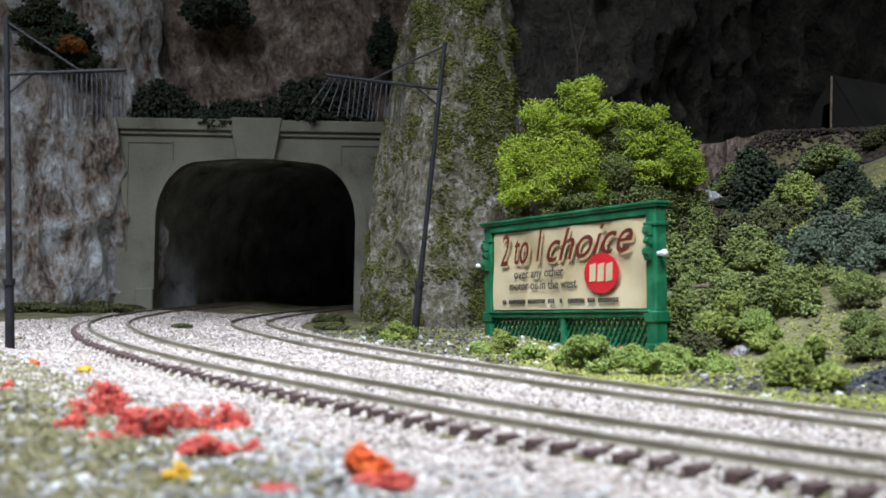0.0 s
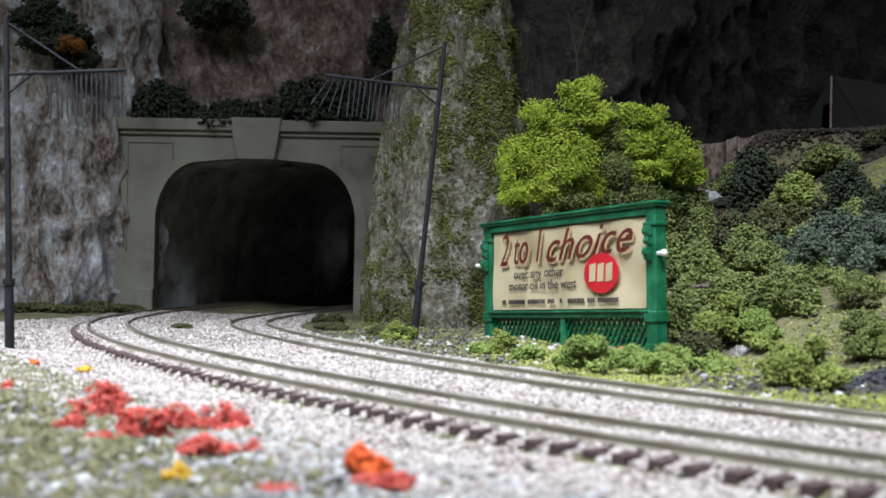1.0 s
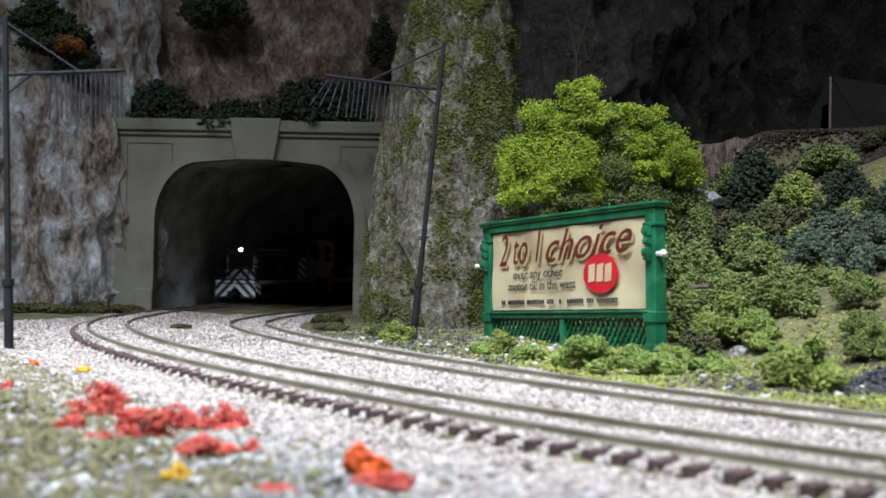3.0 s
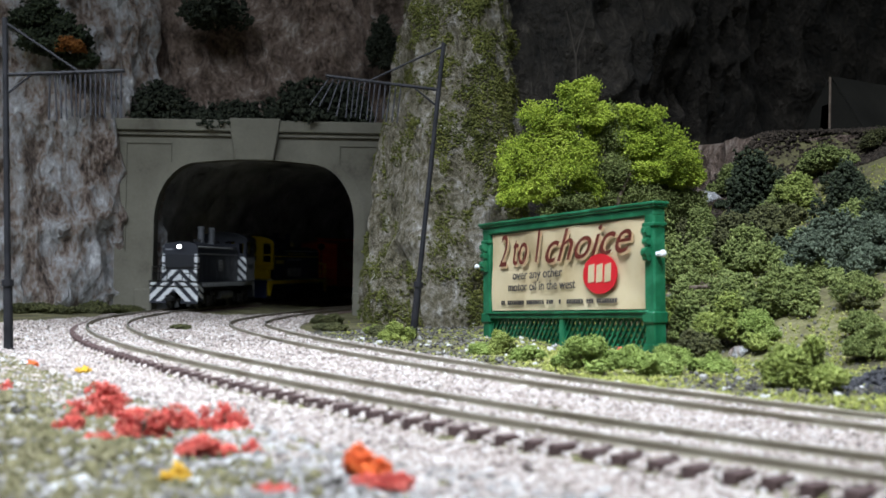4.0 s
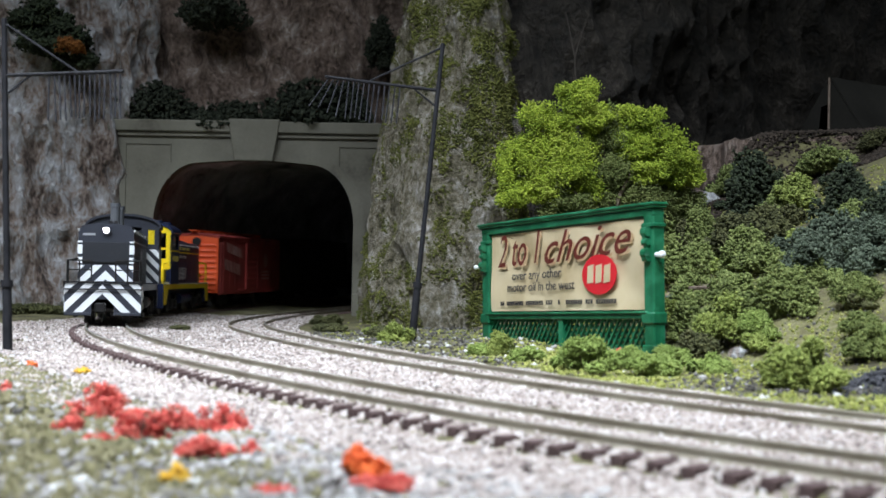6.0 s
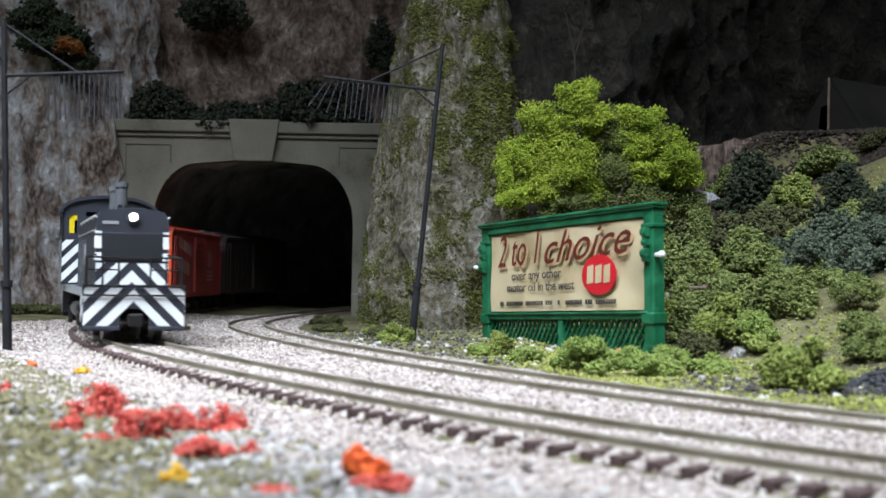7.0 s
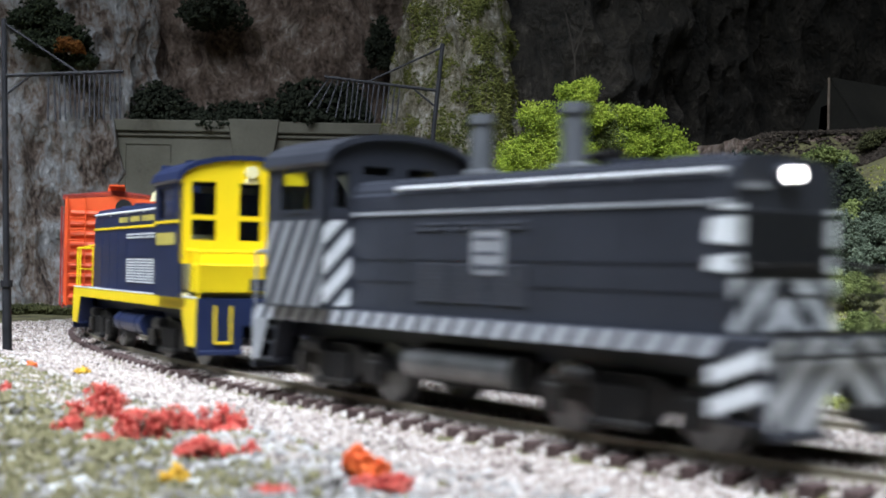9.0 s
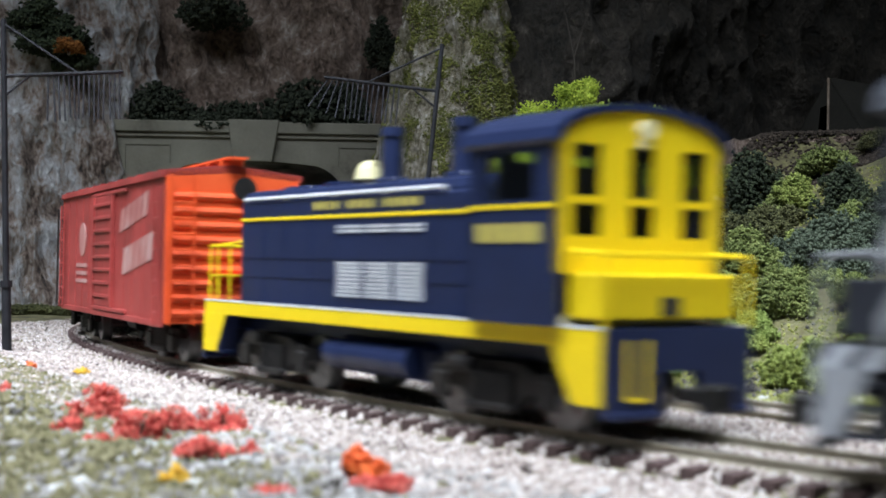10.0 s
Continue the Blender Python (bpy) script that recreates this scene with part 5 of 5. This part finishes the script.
# ---- the advertising hoarding ----
M_POSTER = material("cream_poster_paper", [(0.36, 0.27, 0.14), (0.55, 0.45, 0.28), (0.62, 0.53, 0.36)], 45, 300, 0.38, 0.12, spec=0.5)
M_INKBROWN = material("brown_red_ink", [(0.085, 0.016, 0.010), (0.13, 0.024, 0.016)], 90, 500, 0.5, 0.0)
M_INKBLACK = material("black_ink", [(0.02, 0.018, 0.02), (0.05, 0.045, 0.045)], 90, 500, 0.5, 0.0)
M_INKRED = material("red_ink", [(0.50, 0.012, 0.02), (0.62, 0.02, 0.03)], 90, 500, 0.45, 0.0)
M_SHADOWINK = material("tan_ink", [(0.42, 0.28, 0.15), (0.48, 0.33, 0.19)], 90, 500, 0.5, 0.0)


def words(text, size, shear, x, z, y, mat, parent, label, width=None, tilt=0.0, bold=0.0):
    cu = bpy.data.curves.new("words", "FONT")
    cu.body, cu.size, cu.shear, cu.extrude, cu.offset = text, size * MM, shear, 0.00005, bold * MM
    tmp = new("words", cu)
    bpy.context.view_layer.update()
    me = bpy.data.meshes.new_from_object(tmp.evaluated_get(bpy.context.evaluated_depsgraph_get()))
    bpy.data.objects.remove(tmp)
    co = np.empty(len(me.vertices) * 3, np.float32)
    me.vertices.foreach_get("co", co)
    co = co.reshape(-1, 3) / MM
    if width:
        co[:, 0] *= width / (co[:, 0].max() - co[:, 0].min())
    co = np.stack([x + co[:, 0], y - co[:, 2], z + co[:, 1] + co[:, 0] * tilt], 1) * MM
    me.vertices.foreach_set("co", co.astype(np.float32).ravel())
    me.update()
    me.materials.append(mat)
    ob = new("lettering", me)
    ob.parent = parent
    return tagged(ob, label)


def hoarding():
    t = thing("billboard", mm(18.4, 515.6, -5, 0, -2.6, -62.7), "green lattice-footed billboard with a cream motor oil poster", "billboard")
    for x0 in (-0.5, 107.5):
        bm = B()
        box(bm, x0, x0 + 5.4, -2.2, 2.6, -3, 46, 0.5)
        box(bm, x0 - 0.6, x0 + 6, -2.9, 3, 8.6, 12.6, 0.5)
        box(bm, x0 - 0.5, x0 + 5.9, -2.8, 2.9, 40.0, 41.4, 0.3)
        box(bm, x0 - 0.4, x0 + 5.8, -2.7, 2.8, -3, 2, 0.3)
        p = part("post", bm, M_GREEN, t)
        bm = B()
        for z, r in ((38.5, 1.6), (35.2, 1.2), (31.6, 1.7), (29.8, 1.0)):
            rod(bm, (x0 + 1.4, -3.0, z), (x0 + 4.0, -3.0, z), r, 10)
        prism(bm, [(-2.2, 40), (-4.6, 39.5), (-3.4, 34), (-3.0, 30), (-2.2, 29)], "x", x0 + 1.9, x0 + 3.4)
        part("bracket", bm, M_GREEN, p, "scrolled green bracket")
    bm = B()
    rod(bm, (1.0, -2.4, 31), (-0.6, -4.4, 31), 0.6, 8)
    bmesh.ops.create_icosphere(bm, subdivisions=2, radius=1.0, matrix=Matrix.Translation((-0.8, -4.8, 31)))
    part("lamp_knob", bm, M_WHITE, t, "small white knob")
    bm = B()
    rod(bm, (113, -1.0, 31), (115.5, -1.0, 31), 0.8, 8)
    bmesh.ops.create_icosphere(bm, subdivisions=2, radius=1.3, matrix=Matrix.Translation((116, -1, 31)))
    part("lamp_knob", bm, M_WHITE, t, "small white knob")
    bm = B()
    box(bm, -0.8, 113, -2.2, 2.4, 43.6, 46.2, 0.3)
    box(bm, -1.8, 114, -3.0, 2.8, 46.2, 47.0, 0.3)
    box(bm, -2.2, 114.4, -3.4, 3.0, 47.0, 48.1, 0.35)
    part("cornice", bm, M_GREEN, t)
    bm = B()
    box(bm, 4, 109, -2.4, 2.2, 10.2, 12.2, 0.4)
    box(bm, 3, 110, -3.2, 2.6, 12.0, 12.9, 0.3)
    part("lower_rail", bm, M_GREEN, t)
    bm = B()
    box(bm, 4.5, 108.5, -0.2, 1.6, 12, 44)
    part("backing_board", bm, M_GREEN, t)
    # poster, slightly buckled
    nx, nz = 60, 20
    V, F = [], []
    for j in range(nz + 1):
        for i in range(nx + 1):
            u, v = i / nx, j / nz
            y = -1.05 - 0.30 * math.sin(u * 11 + v * 3) * (1 - v * 0.4) - 0.26 * math.sin(u * 23 + 1 + v * 6) - 0.22 * math.sin(v * 5 + u * 4)
            V.append((5.6 + 102 * u, y, 13.4 + 29.8 * v))
    for j in range(nz):
        for i in range(nx):
            a = j * (nx + 1) + i
            F.append((a, a + 1, a + nx + 2, a + nx + 1))
    poster = mesh_np("poster", np.array(V), np.array(F), M_POSTER, t, smooth=True)
    tagged(poster, "glossy buckled cream paper poster")
    words("2 to 1", 17.5, 0.32, 13.0, 29.6, -2.05, M_SHADOWINK, t, "tan shade of the script lettering", 31, 0.03, -0.1)
    words("choice", 16.5, 0.42, 45.4, 29.8, -2.05, M_SHADOWINK, t, "tan shade of the script lettering", 54, 0.035, -0.1)
    words("2 to 1", 17.5, 0.32, 12.0, 30.4, -2.15, M_INKBROWN, t, "brown-red slanting script", 31, 0.03, 0.0)
    words("choice", 16.5, 0.42, 44.4, 30.6, -2.15, M_INKBROWN, t, "brown-red slanting script", 54, 0.035, 0.0)
    words("over any other", 4.8, 0.05, 22.6, 25.2, -2.0, M_INKBLACK, t, "black lettering", 35, 0.01, 0.04)
    words("motor oil in the west", 4.8, 0.05, 19, 20.8, -2.0, M_INKBLACK, t, "black lettering", 47, 0.005, 0.04)
    bm = B()
    prism(bm, [(82.0 + 10.4 * math.cos(a * 0.262), 25.6 + 6.9 * math.sin(a * 0.262)) for a in range(24)], "y", -2.25, -2.0)
    part("roundel", bm, M_INKRED, t, "plain red oval trade mark")
    bm = B()
    for x in (75.0, 80.0, 85.0):
        prism(bm, [(x, 22.6), (x + 3.6, 23.0), (x + 4.0, 29.2), (x + 0.4, 28.6)], "y", -2.45, -2.2)
    part("roundel_bars", bm, M_POSTER, t, "cream bars in the red oval")
    bm = B()
    x = 14.0
    for w in (2, 8, 8, 3, 0, 1, 0, 7, 3, 8):
        for k in range(w):
            box(bm, x, x + 1.0, -2.1, -1.9, 15.6, 17.2)
            x += 1.55
        x += 1.8
    part("small_print", bm, M_INKBLACK, t, "small print reduced to bars")
    # lattice foot
    for x0, x1 in ((5, 55), (58, 108)):
        bm = B()
        for s, y in ((1, -0.9), (-1, -0.3)):
            k = x0 - 12.0
            while k < x1 + 12:
                q = [(k, 0), (k + 0.9, 0), (k + 0.9 + s * 8, 10.4), (k + s * 8, 10.4)]
                prism(bm, q, "y", y, y + 0.6)
                k += 3.1
        for co, no in (((x0, 0, 0), (-1, 0, 0)), ((x1, 0, 0), (1, 0, 0))):
            bmesh.ops.bisect_plane(bm, geom=bm.verts[:] + bm.edges[:] + bm.faces[:], plane_co=co, plane_no=no, clear_outer=True)
        box(bm, x0, x1, -1.1, 0.6, -0.6, 0.6)
        part("lattice", bm, M_GREEN, t)
    bm = box(B(), 55, 58, -1.8, 1.6, -2, 10.4, 0.3)
    part("middle_post", bm, M_GREEN, t)
    return t


hoarding()


# moss on the buttress
rng = np.random.default_rng(12)
u, v = rng.uniform(0.12, 0.80, 200000), rng.uniform(0, 0.72, 200000)
patch = 0.5 * fuzz(u * 300, v * 260, 40, 55) + 0.8 * fuzz(u * 300, v * 260, 13, 56) + 0.9 * fuzz(u * 300, v * 300, 5, 57) + rng.normal(0, 0.3, len(u))
k = patch > 0.42 - 0.15 * np.clip((u - 0.3) * 2, 0, 1)
x, y, z = COLUMN(u[k], v[k])
C = np.stack([x, y - 0.4, z], 1) + rng.normal(0, 0.4, (k.sum(), 3))
tagged(mesh_np("moss", *crumbs(C, rng.uniform(0.28, 0.72, len(C)), rng, leafy=True), LEAF["moss"]), "olive moss tufts on the rock buttress", "moss", kind="stuff")


# ---- motion ----
SPEED, AT7 = 141.27, -251.1


def ride(s, half):
    """Pose of a vehicle whose middle is at s, carried by bogies half a bogie distance before and behind it."""
    a, _ = on_line(LINE_A, TURN_A, Z_A, s + half)
    b, _ = on_line(LINE_A, TURN_A, Z_A, s - half)
    m, d = (a + b) / 2, a - b
    return mm(*m, 0, -math.degrees(math.atan2(d[2], np.hypot(d[0], d[1]))), math.degrees(math.atan2(d[1], d[0])))


def motions():
    for ob, behind, half in TRAIN:
        walk(ob, [(k / 10, ride(AT7 + SPEED * (k / 10 - 7) - behind, half)) for k in range(101)])
        for bogie, u in ob_bogies(ob):
            rows = []
            for k in range(0, 101, 2):
                s = AT7 + SPEED * (k / 10 - 7) - behind
                body = ride(s, half)
                p, a = on_line(LINE_A, TURN_A, Z_A, s + u)
                rows.append((k / 10, mm(u, 0, 0, 0, 0, math.degrees((Matrix.Rotation(a, 4, "Z").to_euler().z - body.to_euler().z + math.pi) % (2 * math.pi) - math.pi))))
            walk(bogie, rows)
            for ws in [c for c in bogie.children if c.name.startswith("wheelset")]:
                x = ws.matrix_basis.translation.x
                z = ws.matrix_basis.translation.z
                walk(ws, [(k / 20, pose(x, 0, z, 0, math.degrees(SPEED * k / 20 / (z / MM)), 0)) for k in range(201)])


motions()
